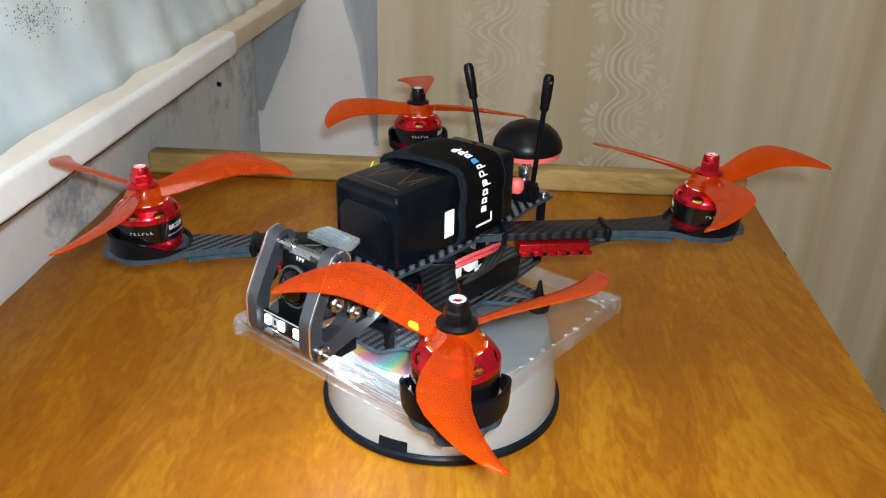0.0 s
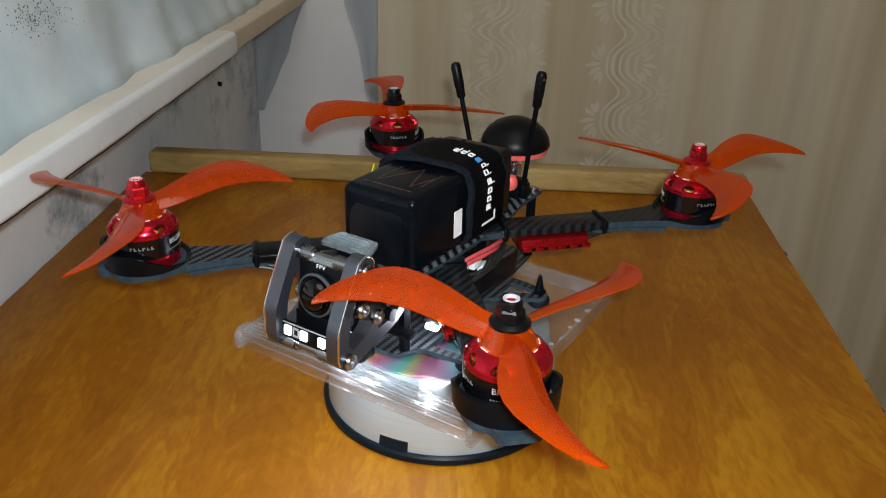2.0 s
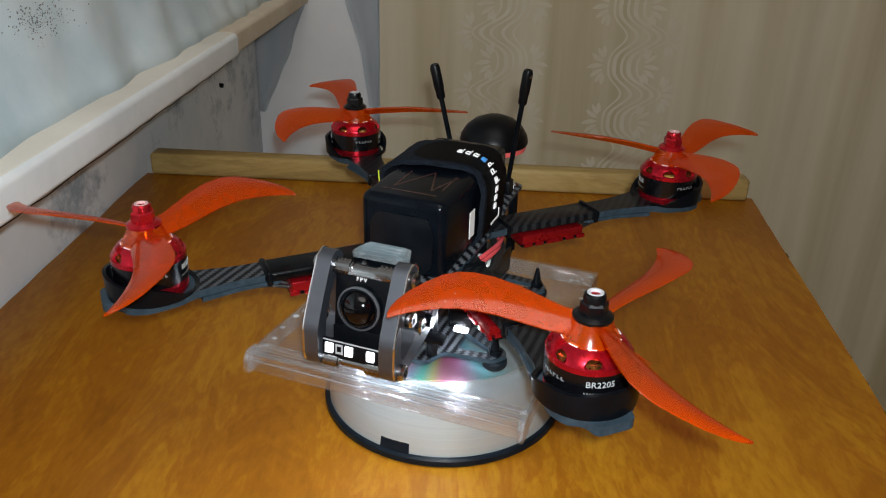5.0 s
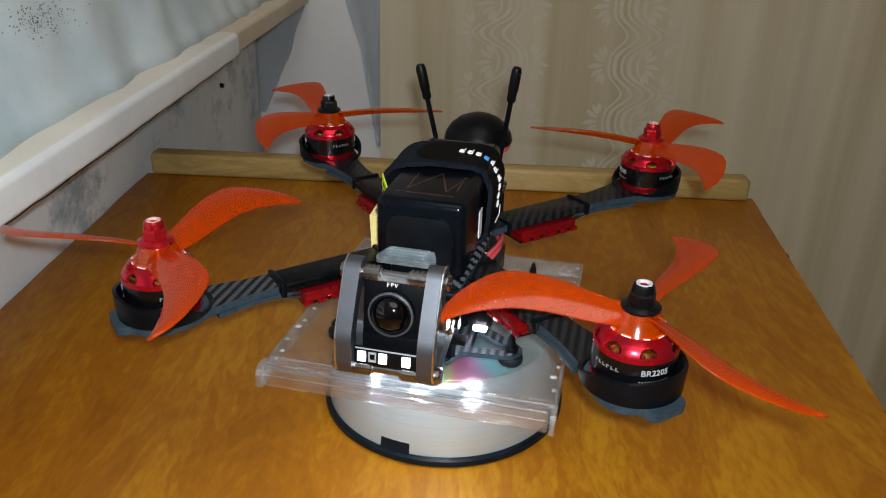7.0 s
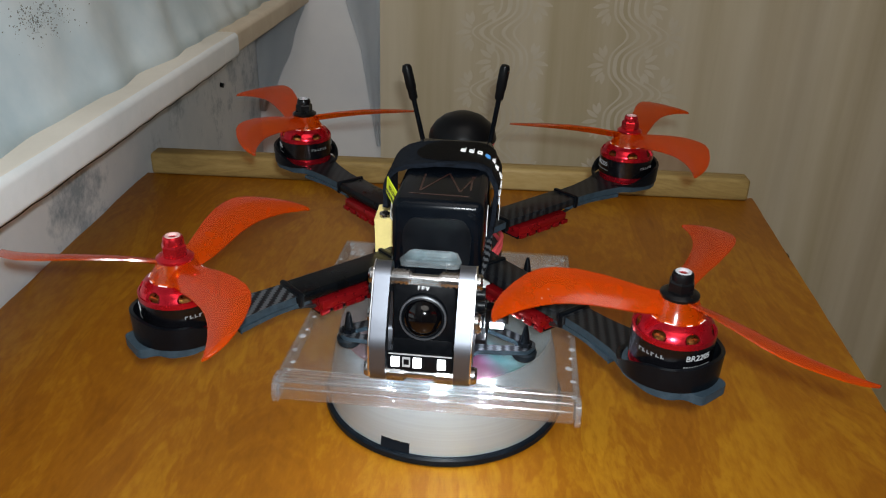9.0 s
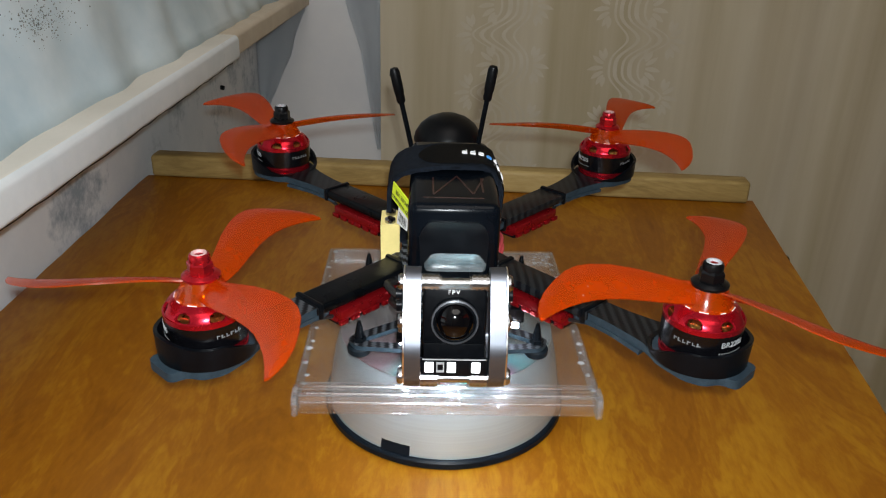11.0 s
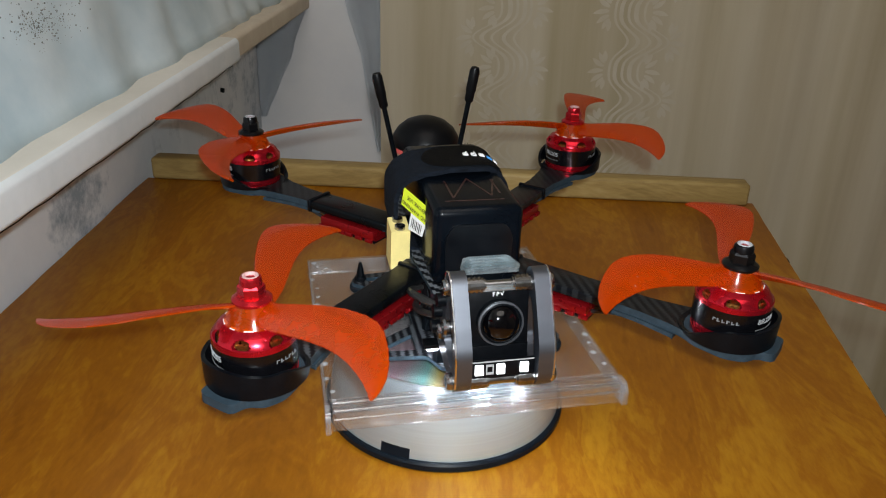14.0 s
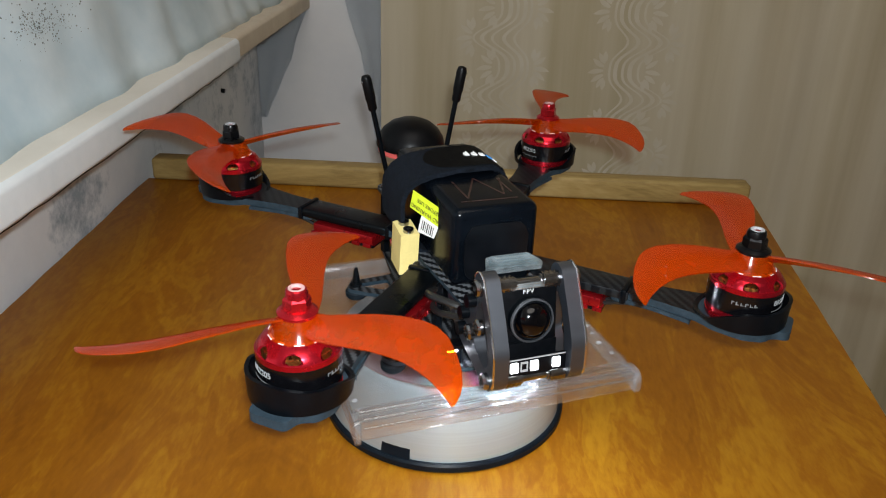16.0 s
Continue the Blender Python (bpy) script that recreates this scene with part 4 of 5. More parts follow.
def frame_plates(drone):
    bm = bmesh.new()
    slab(bm, rounded([(-15, -70), (15, -70), (18, -58), (19, -40), (21, -20), (21, 20), (19, 40), (17, 52), (17, 76), (-17, 76), (-17, 52), (-19, 40), (-21, 20), (-21, -20), (-19, -40), (-18, -58)], 4), 89.7, 91.4, holes=[rounded([(-8, -60), (8, -60), (6, -50), (-6, -50)], 2)], side=1)
    top = part("top_plate", low(bm), [TWILL, ARMEDGE], drone, "carbon-fibre top plate with twill weave")
    bm = bmesh.new()
    for x, y in ((-13, -63), (13, -63), (-13, 71), (13, 71)):
        lathe(bm, [(0, 91.4), (2.6, 91.4), (2.6, 92.6), (1.8, 93.3), (0, 93.3)], (x, y, 0), seg=16)
    part("screw", low(bm), STEEL, top)["kind"] = "stuff"
    # bottom plate with four skid ears
    bm = bmesh.new()
    slab(bm, rounded([(-14, -50), (14, -50), (18, -40), (40, -38), (44, -31), (38, -26), (20, -14), (20, 14), (38, 26), (44, 31), (40, 38), (18, 40), (15, 72), (-15, 72), (-18, 40),
                      (-40, 38), (-44, 31), (-38, 26), (-20, 14), (-20, -14), (-38, -26), (-44, -31), (-40, -38), (-18, -40)], 3.0), 54.4, 56.4,
         holes=[rounded([(22, -35), (36, -34), (36, -31), (22, -22)], 1.5), rounded([(-22, -22), (-36, -31), (-36, -34), (-22, -35)], 1.5),
                rounded([(22, 22), (36, 31), (36, 34), (22, 35)], 1.5), rounded([(-22, 35), (-36, 34), (-36, 31), (-22, 22)], 1.5)], side=1)
    bot = part("bottom_plate", low(bm), [CARBON, ARMEDGE], drone, "carbon-fibre bottom plate with skid ears")
    for x in (-38.5, 38.5):
        for y in (-33, 33):
            bm = bmesh.new()
            lathe(bm, [(0, 50.2), (4.4, 50.2), (5.2, 51.2), (5.4, 53.4), (4.8, 54.4), (0, 54.4)], (x, y, 0), seg=24)
            f = part("rubber_foot", low(bm), RUBBER, drone, "dark rubber foot")
            bm = bmesh.new()
            lathe(bm, [(2.6, 56.3), (2.0, 59), (1.4, 63), (0.7, 66)], (x, y, 0), seg=14)
            lathe(bm, [(0, 56.3), (3.0, 56.3), (3.0, 58.4), (0, 58.4)], (x, y, 0), seg=6)
            part("bolt", low(bm), GUARD, f)
    for x in (-14, 14):
        for y in (-44, -18, 18, 68):
            bm = bmesh.new()
            lathe(bm, [(2.6, 56.4), (2.6, 89.7)], (x, y, 0), seg=6)
            part("standoff", low(bm), GUARD, drone)
    # electronics between the plates
    bm = bmesh.new()
    box(bm, (0, 2, 70), (36, 36, 1.6), 0.3)
    box(bm, (0, 2, 77), (36, 36, 1.6), 0.3)
    for i, (x, y, s) in enumerate(((-9, 6, 8), (6, -4, 7), (10, 11, 5), (-10, -10, 5))):
        box(bm, (x, y, 78.4), (s, s, 1.4), 0.2)
    fc = part("flight_controller", low(bm), PCB, drone, "stacked black circuit boards")
    bm = bmesh.new()
    for y, z in ((-8, 79), (4, 79), (14, 72)):
        box(bm, (18.5, y, z), (4.5, 7, 4.5), 0.4)
    box(bm, (20, -16, 74), (6, 9, 6), 0.5)
    part("plug", low(bm), LEDCASE, fc, "white plastic plugs")
    bm = bmesh.new()
    box(bm, (22.5, -2, 70), (1.2, 66, 12), 0.4, Matrix.Translation((0, 0, 0)) @ Matrix.Rotation(radians(-6), 4, "X"))
    part("side_guard", low(bm), GUARD, fc, "black side strip")
    bm = bmesh.new()
    for k, (z, dy) in enumerate(((84, 0), (86, 4))):
        tube(bm, [(14, -18 + dy, z - 6), (22, -8 + dy, z), (25, 6 + dy, z + 1), (22, 20 + dy, z - 1), (14, 34 + dy, z + 2)], 0.95)
        tube(bm, [(-14, -18 + dy, z - 6), (-23, -8 + dy, z), (-26, 6 + dy, z + 1), (-22, 22 + dy, z - 1), (-10, 34 + dy, z + 2)], 0.95)
    part("red_lead", low(bm), WIRER, drone, "soft red power leads")["kind"] = "stuff"
    bm = bmesh.new()
    for k, dy in enumerate((0, 5, 10)):
        tube(bm, [(-12, 20 + dy, 80), (-22, 8 + dy, 86), (-27, -2, 84 + k), (-24, -12, 88)], 1.6)
        tube(bm, [(8, 34, 84), (20, 28 - dy, 82), (24, 12 - dy, 76), (18, -6 - dy, 74)], 1.4)
    tube(bm, [(-20, -30, 84), (-26, -40, 88), (-22, -52, 90), (-14, -58, 88)], 1.6)
    tube(bm, [(-20, -26, 80), (-24, -44, 82), (-18, -58, 86)], 1.4)
    part("black_lead", low(bm), WIREB, drone, "black power leads")["kind"] = "stuff"
    # lights hung under the front arms
    for s in (1,):
        bm = bmesh.new()
        box(bm, (s * 26, -39, 74.6), (9.6, 6, 6.4), 0.4)
        lb = part("arm_light", low(bm), PCB, drone, "small light board under the arm")
        bm = bmesh.new()
        box(bm, (s * 26, -41.4, 70.2), (5.6, 2.8, 2.0), 0.6)
        part("lit_diode", low(bm), GLOWLED, lb, "glowing diode")


def nose_light(drone):
    """A nose diode and an added unseen chin light shine on case and stand."""
    bm = bmesh.new()
    box(bm, (0, -49, 68.0), (44, 6, 2.0), 0.4)
    lb = part("nose_light", low(bm), PCB, drone, "small light board under the nose")
    bm = bmesh.new()
    box(bm, (-18.5, -49.5, 66.3), (4.2, 3.2, 1.4), 0.4)
    part("lit_diode", low(bm), GLOWLED, lb, "glowing diode")
    # chin board and skirt: added out of sight to throw light on the stand
    bm = bmesh.new()
    box(bm, (3, -65, 66.5), (14, 8, 1.6), 0.4)
    for c, d in (((3, -69.4, 64.4), (14, 0.9, 5.4)), ((3, -60.6, 64.4), (14, 0.9, 5.4)), ((-4.4, -65, 64.4), (0.9, 9.0, 5.4)), ((10.4, -65, 64.4), (0.9, 9.0, 5.4))):
        box(bm, c, d, 0.2)
    nb = part("chin_fill_light", low(bm), PCB, drone, "added hidden light board under the camera, brightening the stand")
    bm = bmesh.new()
    box(bm, (3, -65, 65.2), (7.0, 3.6, 1.0), 0.3)
    part("lit_diode", low(bm), CHINFILL, nb, "added white diode that brightens the stand")


def camera_cage(drone):
    outer = [(-64, 89.4), (-66, 95), (-70, 104), (-69, 110), (-73, 113.5), (-78, 112), (-86.5, 97), (-91, 88), (-91.5, 76), (-88, 71), (-82, 71), (-58, 76), (-43, 83.5), (-41, 89.4)]
    inner = [(-72, 92), (-73.5, 100), (-76, 103), (-80, 98), (-84, 90), (-85.5, 81), (-83, 78), (-75, 80.5), (-71, 84)]
    inner2 = [(-50, 85.6), (-58, 80.4), (-68, 79.6), (-66.5, 86.3), (-52, 87.2)]
    for s in (-1, 1):
        F = Matrix(((0, 0, 1, s * 15.3), (1, 0, 0, 0), (0, 1, 0, 0), (0, 0, 0, 1)))
        bm = bmesh.new()
        slab(bm, rounded(outer, 3.0), -3.0, 3.0, holes=[rounded(inner, 1.5), rounded(inner2, 1.2)], m=F, side=1)
        pl = part("cage_plate", low(bm), [GUN, GUNEDGE], drone, "gunmetal side plate of the camera cage")
        bm = bmesh.new()
        o2 = rounded(outer, 3.0)
        tube(bm, [F @ Vector((y, z, s * 2.95)) for y, z in o2[12:54:2]], 0.42, 6)
        part("bare_edge", low(bm), EDGE, pl, "bright bevelled edge")
        for y, z in ((-75, 107.5), (-86, 75.0), (-78, 93), (-69, 86)):
            bm = bmesh.new()
            M = Matrix.Translation((s * 18.2, y, z)) @ Matrix.Rotation(s * math.pi / 2, 4, "Y")
            lathe(bm, [(3.2, 0), (3.2, 1.6), (2.6, 2.4), (1.5, 2.4), (1.5, 1.2), (0, 1.2)], m=M, seg=24)
            part("screw", low(bm), STEEL, pl, "polished socket screw")
    for y, z in ((-75, 107.5), (-86.5, 74.5)):
        bm = bmesh.new()
        rod(bm, (-12.5, y, z), (12.5, y, z), 1.8, 20)
        for x0 in (-5.6, 5.0):
            rod(bm, (x0, y, z), (x0 + 0.6, y, z), 2.5, 20)
        c = part("cross_bar", low(bm), STEEL, drone, "bright steel cross bar")
        bm = bmesh.new()
        for x0 in (-12.2, 5.8):
            seg, n = 16, 7
            grid = []
            for i in range(n + 1):
                x = x0 + 6.4 * i / n
                grid.append([bm.verts.new((x, y + (2.7 + 0.75 * ((i + k) % 2)) * math.cos(2 * math.pi * k / seg), z + (2.7 + 0.75 * ((i + k) % 2)) * math.sin(2 * math.pi * k / seg))) for k in range(seg)])
            for p, q in zip(grid, grid[1:]):
                for k in range(seg):
                    bm.faces.new((p[k], p[(k + 1) % seg], q[(k + 1) % seg], q[k]))
            bm.faces.new(grid[0])
            bm.faces.new(grid[-1])
        part("knurled_collar", low(bm), STEEL, c, "knurled steel collars", 10)
    T = Matrix.Translation((0, -74, 94)) @ Matrix.Rotation(radians(-8), 4, "X")
    bm = bmesh.new()
    box(bm, (0, 0, 0), (23, 10, 24), 1.2, T)
    box(bm, (0, 8, 0), (22, 8, 20), 1.0, T)
    fp = part("pilot_camera", low(bm), PCB, drone, "small black pilot camera")
    Tl = T @ Matrix.Rotation(radians(90), 4, "X")
    bm = bmesh.new()
    lathe(bm, [(8.6, 3.5), (8.6, 7.2), (8.2, 7.8), (6.9, 8.2), (6.6, 7.0), (6.6, 3.5)], m=Tl, seg=48)
    part("lens_ring", low(bm), GUARD, fp, "black lens ring")
    bm = bmesh.new()
    lathe(bm, [(7.8, 8.0), (8.65, 7.7), (8.5, 8.4), (7.9, 8.6), (7.8, 8.0)], m=Tl, seg=48)
    part("lens_rim", low(bm), LENSRIM, fp, "thin bright lens rim")
    bm = bmesh.new()
    lathe(bm, [(7.2, 7.6), (6.7, 9.4), (5.4, 11.0), (3.5, 12.0), (1.7, 12.5), (0, 12.6)], m=Tl, seg=40)
    part("lens", low(bm), LENS, fp, "domed wide-angle glass lens")
    lt = lettering("FPV", 2.3, 0.15, 1.3)
    bmesh.ops.transform(lt, matrix=T @ Matrix.Translation((-0.5, -5.1, 10.3)) @ Matrix.Rotation(radians(90), 4, "X"), verts=lt.verts)
    part("print", low(lt), WHITE, fp, "white printed letters")
    bm = bmesh.new()
    box(bm, (0, -4.9, 12.6), (15, 0.8, 2.2), 0.2, T)
    part("label", low(bm), CLIP, fp, "pale strip above the lens")
    # light board with its three white packages
    T2 = Matrix.Translation((0, -87.6, 80.2)) @ Matrix.Rotation(radians(-4), 4, "X")
    bm = bmesh.new()
    box(bm, (0, 0, 0), (24, 1.2, 7.0), 0.2, T2)
    # black plate added behind the board to block sight of the belly diodes
    box(bm, (0, 6.5, -1.5), (22, 1.4, 15), 0.3, T2)
    lb = part("light_board", low(bm), PCB, drone, "narrow black light board")
    for x in (-9.0, -1.0, 7.8):
        bm = bmesh.new()
        box(bm, (x, -1.0, 0), (3.1, 1.2, 3.9), 0.3, T2)
        part("light", low(bm), LEDON, lb, "white surface-mount light")
    bm = bmesh.new()
    box(bm, (-5.0, -0.9, 1.6), (2.8, 0.5, 0.7), 0, T2)
    box(bm, (-5.0, -0.9, -1.6), (2.8, 0.5, 0.7), 0, T2)
    box(bm, (-6.2, -0.9, 0), (0.4, 0.4, 4.0), 0, T2)
    box(bm, (-3.8, -0.9, 0), (0.4, 0.4, 4.0), 0, T2)
    box(bm, (0, -0.8, 3.1), (23, 0.4, 0.4), 0, T2)
    part("solder_pad", low(bm), GREYPRINT, lb, "pale printed pads")
    # frosted tab above the bar
    bm = bmesh.new()
    T3 = Matrix.Translation((0, -60.5, 108.6)) @ Matrix.Rotation(radians(3), 4, "X")
    slab(bm, rounded([(-10.5, -5.2), (10.5, -5.2), (12, -2), (9.5, 5.5), (-8.5, 5.5), (-11.5, -2)], 1.0), -1.2, 0.2, m=T3)
    slab(bm, rounded([(-9.3, -4.0), (9.3, -4.0), (10.4, -1.6), (8.2, 4.3), (-7.4, 4.3), (-10, -1.6)], 1.0), 0.2, 1.2, m=T3)
    tab = part("frosted_tab", low(bm), CLIP, drone, "frosted clear plastic tab in front of the battery")
    bm = bmesh.new()
    for yy in (-2.6, -0.4, 1.8):
        box(bm, (0.3, yy, 1.3), (15, 0.9, 0.7), 0.25, T3)
    part("ridge", low(bm), CLIP, tab)
    bm = bmesh.new()
    box(bm, (0, -60, 99), (12, 3, 16.5), 0.6)
    part("post", low(bm), GUARD, tab)
    # springs and lugs behind the plates
    bm = bmesh.new()
    for s in (-1, 1):
        for y, z in ((-64, 92), (-62, 84), (-70, 100)):
            rod(bm, (s * 10, y, z), (s * 12.2, y, z), 3.0, 18)
            rod(bm, (s * 18.3, y, z), (s * 21.5, y, z), 2.6, 16)
    part("lug", low(bm), GUARD, drone, "black lugs beside the cage")["kind"] = "stuff"


def battery(drone):
    bm = bmesh.new()
    box(bm, (0.4, -3.5, 108.0), (36.4, 81, 33.4), 3.6, seg=4)
    b = part("battery", low(bm), BATT, drone, "glossy black shrink-wrapped battery pack")
    bm = bmesh.new()
    E = Matrix(((1, 0, 0, 0.4), (0, 0, 1, -44.1), (0, 1, 0, 105.4), (0, 0, 0, 1)))
    slab(bm, rounded([(-13, -12), (13, -12), (13.8, 7), (10.5, 12.5), (-10.5, 12.5), (-13.8, 7)], 7, 8), -0.55, 0.3, m=E)
    part("end_dimple", low(bm), BATTMATT, b, "matt rounded end panel")
    bm = bmesh.new()
    for x0, x1, y0, y1 in ((-8, 2, -33, -12), (2, 8, -12, -32), (8, 13, -32, -14), (-12, 12, -36, -36.4), (-8, -8, -33, -14), (12, 12, -30, -14)):
        d = Vector((x1 - x0, y1 - y0, 0))
        box(bm, (0, 0, 0), (max(d.length, 0.4), 0.7, 0.16), 0, Matrix.Translation(((x0 + x1) / 2, (y0 + y1) / 2, 124.75)) @ Matrix.Rotation(math.atan2(d.y, d.x), 4, "Z"))
    part("line_graphic", low(bm), FAINT, b, "faint brown line graphic")
    bm = bmesh.new()
    box(bm, (18.7, -11.5, 104), (0.3, 6.0, 12), 0)
    part("white_label", low(bm), WHITE, b, "white paper label")
    bm = bmesh.new()
    box(bm, (23.2, 7.0, 99.5), (0.3, 11, 0.9), 0)
    box(bm, (23.2, 12.2, 101.5), (0.3, 0.9, 4.0), 0)
    part("corner_mark", low(bm), WHITE, b, "thin white printed corner mark")
    # strap: a loose loop standing off the sides of the pack
    def loop(r):
        pts = []
        for k in range(65):
            a = 2 * math.pi * k / 64
            c, s = math.cos(a), math.sin(a)
            sx = math.copysign(abs(c) ** (0.6 if c > 0 else 0.72), c)
            sz = math.copysign(abs(s) ** (0.5 if c > 0 else 0.62), s)
            pts.append((0.0 + ((20.4 if sx > 0 else 26.0) + r) * sx + (1.2 * noise.noise(Vector((k * 0.3, 0, 0)))), 108.4 + (18.2 + r) * sz))
        return pts
    bm = bmesh.new()
    cols = []
    ys = [-8 + 30 * j / 8 for j in range(9)]
    for r in (0, 1.9):
        for y in ys if r == 0 else ys[::-1]:
            cols.append([bm.verts.new((x + (0.25 if r else 0) * noise.noise(Vector((k, y, 2))) * 2, y + 2.2 * math.sin(k * 0.24), z + (0.5 * noise.noise(Vector((k * 0.5, y * 0.3, 4))))))
                         for k, (x, z) in enumerate(loop(r)[:-1])])
    for p, q in zip(cols, cols[1:] + cols[:1]):
        for k in range(64):
            bm.faces.new((p[k], p[(k + 1) % 64], q[(k + 1) % 64], q[k]))
    st = part("strap", low(bm), STRAP, b, "black fuzzy hook-and-loop battery strap", 60)
    fz = bmesh.new()
    fr = random.Random(31)
    edge = loop(1.0)
    for k in range(2, 31):
        for _ in range(9):
            f = fr.random()
            (xa, za), (xb, zb2) = edge[k], edge[k + 1]
            p = Vector((xa + (xb - xa) * f, (-8 if fr.random() < 0.75 else 22) + 2.2 * math.sin(k * 0.24), za + (zb2 - za) * f + 1.0))
            rod(fz, p, p + Vector((fr.uniform(-0.8, 0.8), fr.uniform(-1.3, 0.3), fr.uniform(-0.2, 1.3))), 0.09, 4, 0, 0.04)
    part("fuzz", low(fz), STRAP, st, "loose dark fibres along the strap edge")["kind"] = "stuff"
    # smooth printed face lying over one side and the top
    bm = bmesh.new()
    lp = loop(2.3)
    idx = [k % 64 for k in range(-10, 21)]

    def round_end(y, i):
        """Draws the printed face in to a rounded tongue at its free end."""
        q = max(0, i - (len(idx) - 5)) / 4
        return 7.2 + (y - 7.2) * math.sqrt(max(0.03, 1 - q * q))

    rows = [[bm.verts.new((lp[k][0], round_end(y, i) + 2.2 * math.sin(k * 0.24), lp[k][1])) for i, k in enumerate(idx)] for y in (-6, -1, 4, 9, 14, 18, 20.5)]
    for p, q in zip(rows, rows[1:]):
        for i in range(len(idx) - 1):
            bm.faces.new((p[i], p[i + 1], q[i + 1], q[i]))
    bmesh.ops.solidify(bm, geom=list(bm.faces), thickness=0.5)
    part("printed_face", low(bm), STRAPTOP, st, "smooth black printed strap face", 60)
    # the maker's word as plain white strokes along the strap
    arc = [0.0]
    for i in range(1, len(idx)):
        a, c = lp[idx[i - 1]], lp[idx[i]]
        arc.append(arc[-1] + math.dist(a, c))

    def on_strap(s):
        for i in range(len(arc) - 1):
            if arc[i] <= s <= arc[i + 1]:
                f = (s - arc[i]) / (arc[i + 1] - arc[i])
                a, c = Vector(lp[idx[i]]), Vector(lp[idx[i + 1]])
                p = a + (c - a) * f
                t = (c - a).normalized()
                return p, t
        return Vector(lp[idx[-1]]), Vector((-1, 0))

    widths = (3.2, 3.0, 3.2, 3.2, 3.0, 1.8, 3.0, 2.8, 2.8, 2.8)
    s = 17.5
    bmw, bmb = bmesh.new(), bmesh.new()
    for i, w in enumerate(widths):
        p, t = on_strap(s + w / 2)
        M = Matrix(((t.x, 0, t.y, p.x), (0, 1, 0, 7.0), (t.y, 0, -t.x, p.y), (0, 0, 0, 1)))
        tall = 4.8 if i in (3, 4, 5, 8, 9) else 3.3
        tgt = bmb if i == 6 else bmw
        box(tgt, (-w * 0.34, 0.5 * (tall - 3.0), 0), (0.42, tall, 1.1), 0, M)
        box(tgt, (w * 0.34, 0, 0), (0.42, 2.2, 1.1), 0, M)
        for yy in (-1.25, 1.25) if i % 3 else (-1.25, 0.1, 1.25):
            box(tgt, (0, yy, 0), (w * 0.55, 0.4, 1.1), 0, M)
        s += w + 0.9
    part("white_print", low(bmw), WHITE, st, "white printed strokes")
    part("blue_print", low(bmb), BLUEPRINT, st, "blue printed stroke")
    # warning label folded round a lead on the other side
    T = Matrix(((0.466, 0, -0.885, -20.2), (-0.885, 0, -0.466, -20.5), (0, 1, 0, 115.5), (0, 0, 0, 1))) @ Matrix.Rotation(radians(-13), 4, "Z")
    bm = bmesh.new()
    slab(bm, [(-10, -3.6), (10, -3.6), (10, 4.6), (-10, 4.6)], 0, 0.4, m=T)
    lab = part("warning_label", low(bm), YELLOW, b, "bright yellow printed warning label")
    for word, yy, sz in (("READ WARNING", 2.2, 2.5), ("BEFORE USE", -1.2, 2.5)):
        lt = lettering(word, sz, 0.1)
        bmesh.ops.transform(lt, matrix=T @ Matrix.Translation((0, 0.6, 0.5)) @ Matrix.Rotation(math.pi, 4, "Z") @ Matrix.Translation((0, yy, 0)), verts=lt.verts)
        part("print", low(lt), INK, lab, "black printed warning")
    bm = bmesh.new()
    slab(bm, [(-3, -12), (6, -10), (7, -3.7), (-3, -3.7)], 0, 0.35, m=T)
    part("white_tag", low(bm), WHITE, lab, "white tag below the label")
    bm = bmesh.new()
    for k in range(7):
        box(bm, (-1.5 + k * 1.05, -7.5, 0.45), (0.3 + 0.25 * (k % 2), 4.5, 0.1), 0, T)
    part("bar_code", low(bm), INK, lab)
    bm = bmesh.new()
    box(bm, (-17.0, -28, 99), (0.5, 9, 12), 0)
    part("kraft_sticker", low(bm), CREAM, b, "tan sticker")


def connector(drone):
    T = Matrix.Translation((-26, -7, 84)) @ Matrix.Rotation(radians(6), 4, "X")
    bm = bmesh.new()
    slab(bm, [(-4.1, -5.5), (4.1, -5.5), (4.1, 7.5), (1.5, 8), (-1.5, 8), (-4.1, 7.5)], 0, 19.5, m=T)
    c = part("power_connector", low(bm), CREAM, drone, "cream-yellow power connector standing up")
    bm = bmesh.new()
    for y in (-2.5, 4.5):
        lathe(bm, [(2.3, 18), (2.3, 21), (1.2, 21.2), (1.2, 19.6), (0, 19.6)], (0, y, 0), T, 18)
    part("contact", low(bm), STEEL, c, "bright bullet contacts")
    bm = bmesh.new()
    for y in (-2.5, 4.5):
        tube(bm, [T @ Vector((0, y, 0.5)), T @ Vector((1, y, -6)), Vector((-20, y + 2, 74)), Vector((-12, y + 6, 72))], 2.0)
    part("lead", low(bm), WIREB, c)


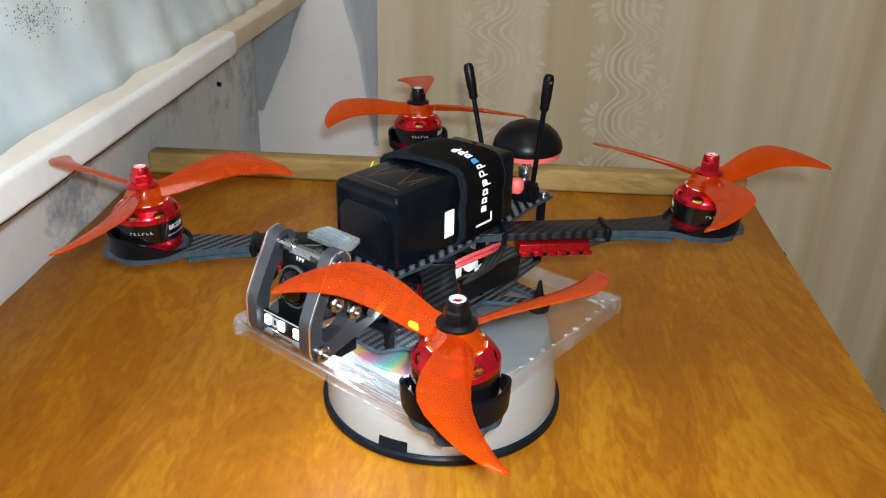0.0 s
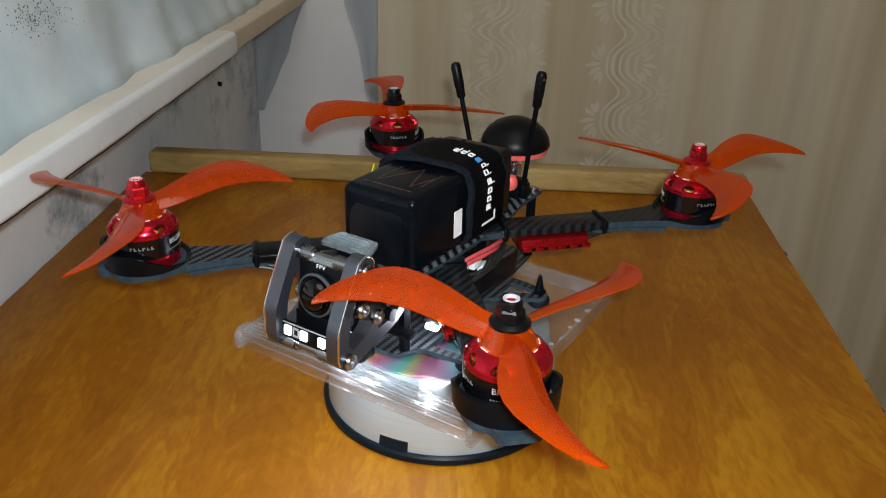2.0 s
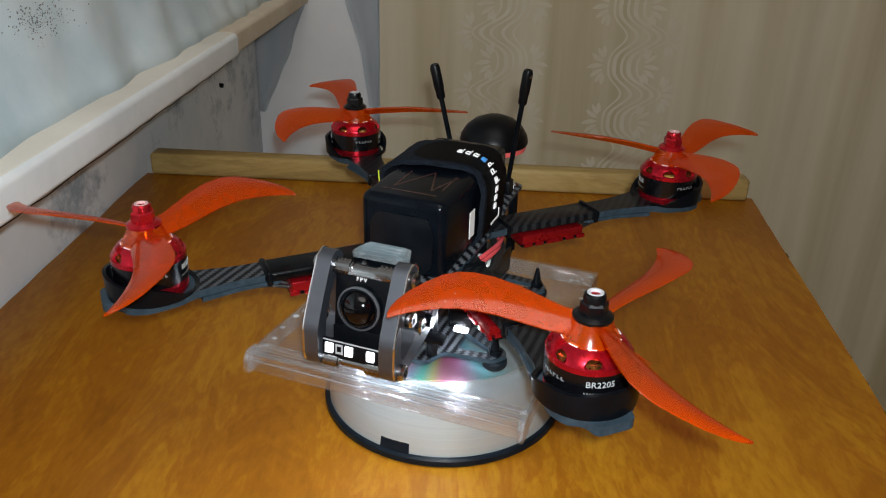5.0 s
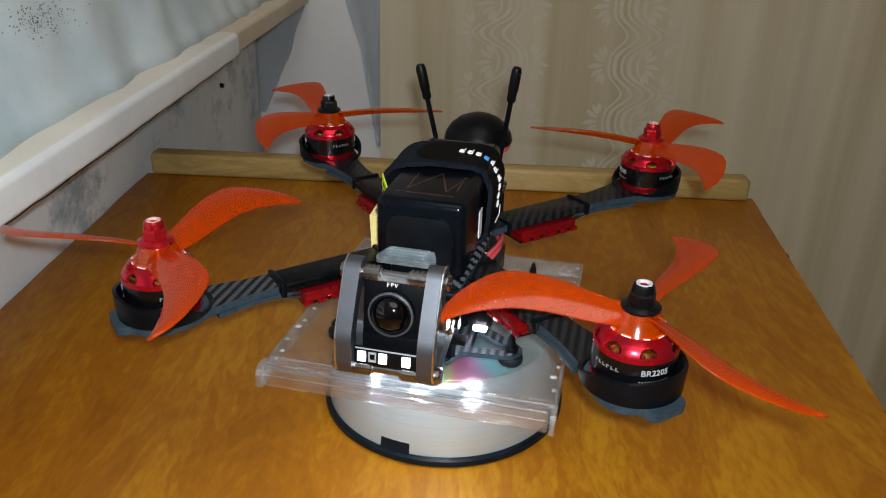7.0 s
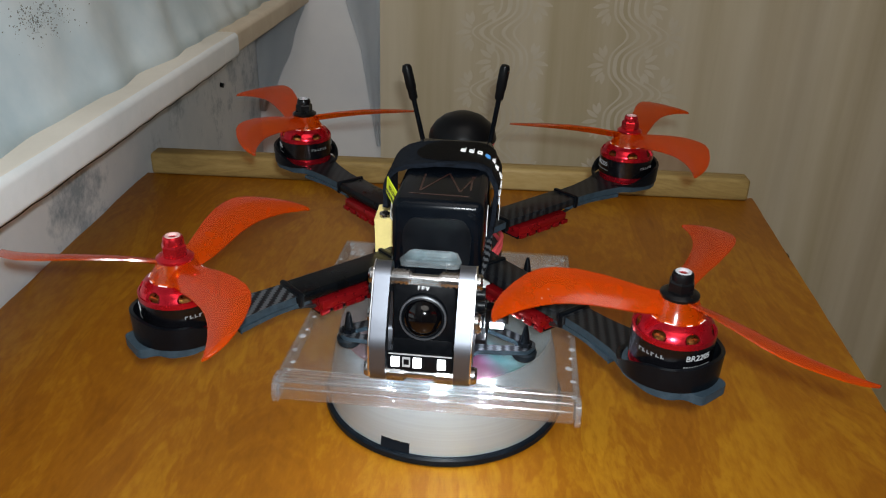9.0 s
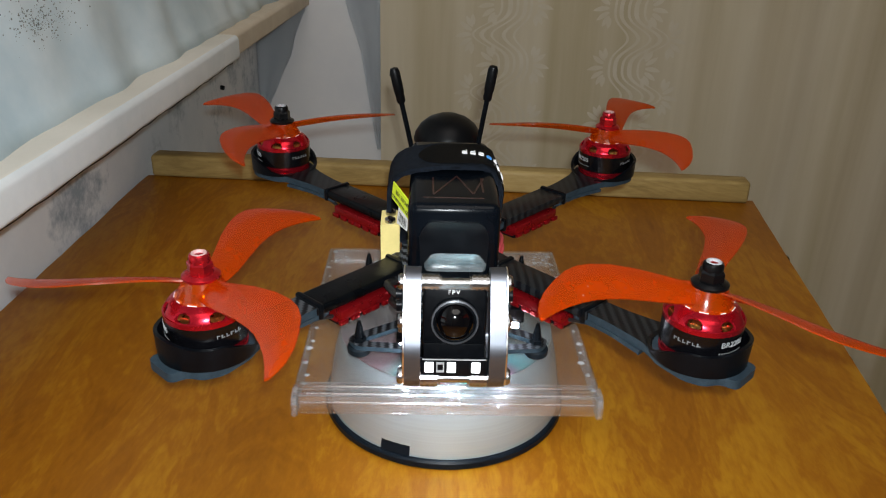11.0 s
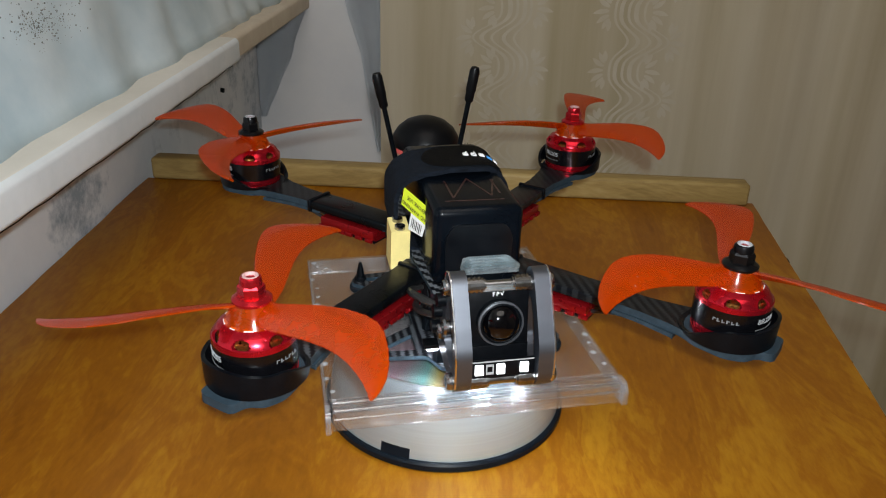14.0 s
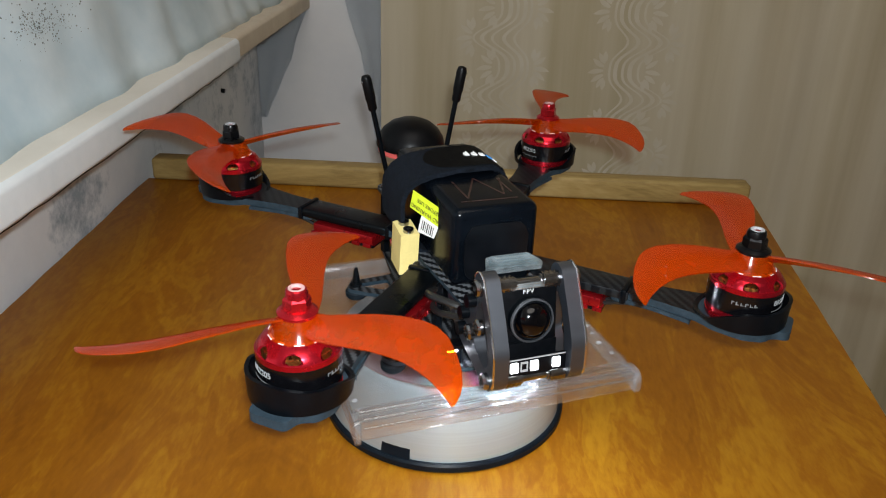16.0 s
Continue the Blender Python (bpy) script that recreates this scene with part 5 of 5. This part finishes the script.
def aerials(drone):
    for (bx, by), (tx, ty, tz) in (((-13.0, 60.0), (-27.0, 56.8, 153.5)), ((12.0, 60.5), (21.0, 55.5, 156.0))):
        a, t = Vector((bx, by, 91.0)), Vector((tx, ty, tz))
        bm = bmesh.new()
        d = (t - a).normalized()
        rod(bm, a, t - d * 15, 1.25, 14)
        wh = part("aerial", low(bm), GUARD, drone, "thin black whip aerial")
        bm = bmesh.new()
        M = Matrix.Translation(t - d * 17) @ d.to_track_quat("Z", "Y").to_matrix().to_4x4()
        lathe(bm, [(0, 0), (1.9, 0), (2.2, 0.8), (2.2, 4.4), (2.5, 6), (2.5, 15.5), (1.9, 17.2), (0, 17.8)], m=M, seg=18)
        part("heat_shrink_tip", low(bm), DOME, wh, "thicker black aerial tip")
        bm = bmesh.new()
        lathe(bm, [(0, 0), (0.8, 0.1), (0, 0.5)], m=M @ Matrix.Translation((0, -2.4, 14.5)) @ Matrix.Rotation(radians(90), 4, "X"), seg=10)
        part("eyelet", low(bm), STEEL, wh, "tiny bright eyelet")
    bm = bmesh.new()
    prof = [(0, 112.6), (16.8, 112.6), (17.5, 113.2), (17.7, 114.2), (16.9, 117.6), (14.4, 121.6), (10.4, 124.9), (5.4, 126.9), (0, 127.5)]
    lathe(bm, prof, (0.5, 72.5, 0), seg=56)
    mush = part("mushroom_antenna", low(bm), DOME, drone, "black mushroom-shaped video antenna")
    bm = bmesh.new()
    lathe(bm, [(0, 109.2), (14.2, 109.2), (16.4, 110.0), (17.1, 112.5), (0, 112.5)], (0.5, 72.5, 0), seg=56)
    part("red_base", low(bm), PINK, mush, "salmon-red antenna base ring")
    bm = bmesh.new()
    lathe(bm, [(2.6, 91.4), (2.6, 98), (4.2, 98.2), (4.2, 103), (2.4, 103.4), (2.4, 109.3)], (0.5, 72.5, 0), seg=20)
    part("stalk", low(bm), EDGE, mush)
    # transmitter box and rear bumper that carry them
    bm = bmesh.new()
    box(bm, (0, 60, 95.5), (26, 12, 8), 1.0)
    box(bm, (-13, 60, 94.5), (6, 7, 8), 1.0)
    box(bm, (12, 60.5, 94.5), (6, 7, 8), 1.0)
    part("rear_mount", low(bm), GUARD, drone, "black rear aerial mount")
    bm = bmesh.new()
    lathe(bm, [(0, 98.5), (2.8, 98.8), (3.7, 100.5), (3.7, 103), (2.8, 105.2), (0, 106)], (11, 49, 0), seg=20)
    part("red_cap", low(bm), PINK, drone, "salmon-red rubber cap")


def drone():
    e = new("racing_drone")
    tagged(e, "black carbon racing drone with orange propellers on a disc case", "drone")
    frame_plates(e)
    for mx, my, hand, turn in MOTORS:
        arm(e, mx, my)
        motor(e, mx, my, hand, turn, my < 0)
    camera_cage(e)
    nose_light(e)
    battery(e)
    connector(e)
    aerials(e)
    return e


STAND = stand()
DISC_OB = disc()
CASE = jewel_case()
DRONE = drone()
SEAT = pose(-0.0012, -0.0083, 0, 0, 0, -4.7)
SEAT_DRONE = pose(-0.0012, -0.0083, 0.0507, 1.0, 0, -4.7)


def motions():
    """The stand turns disc, case and drone together about its upright axis."""
    turns = [(float(s), pose(0, 0, 0, 0, 0, a)) for s, a in enumerate(TURN)]
    walk(DISC_OB, turns)
    walk(CASE, [(s, m @ SEAT) for s, m in turns])
    walk(DRONE, [(s, m @ SEAT_DRONE) for s, m in turns])


motions()
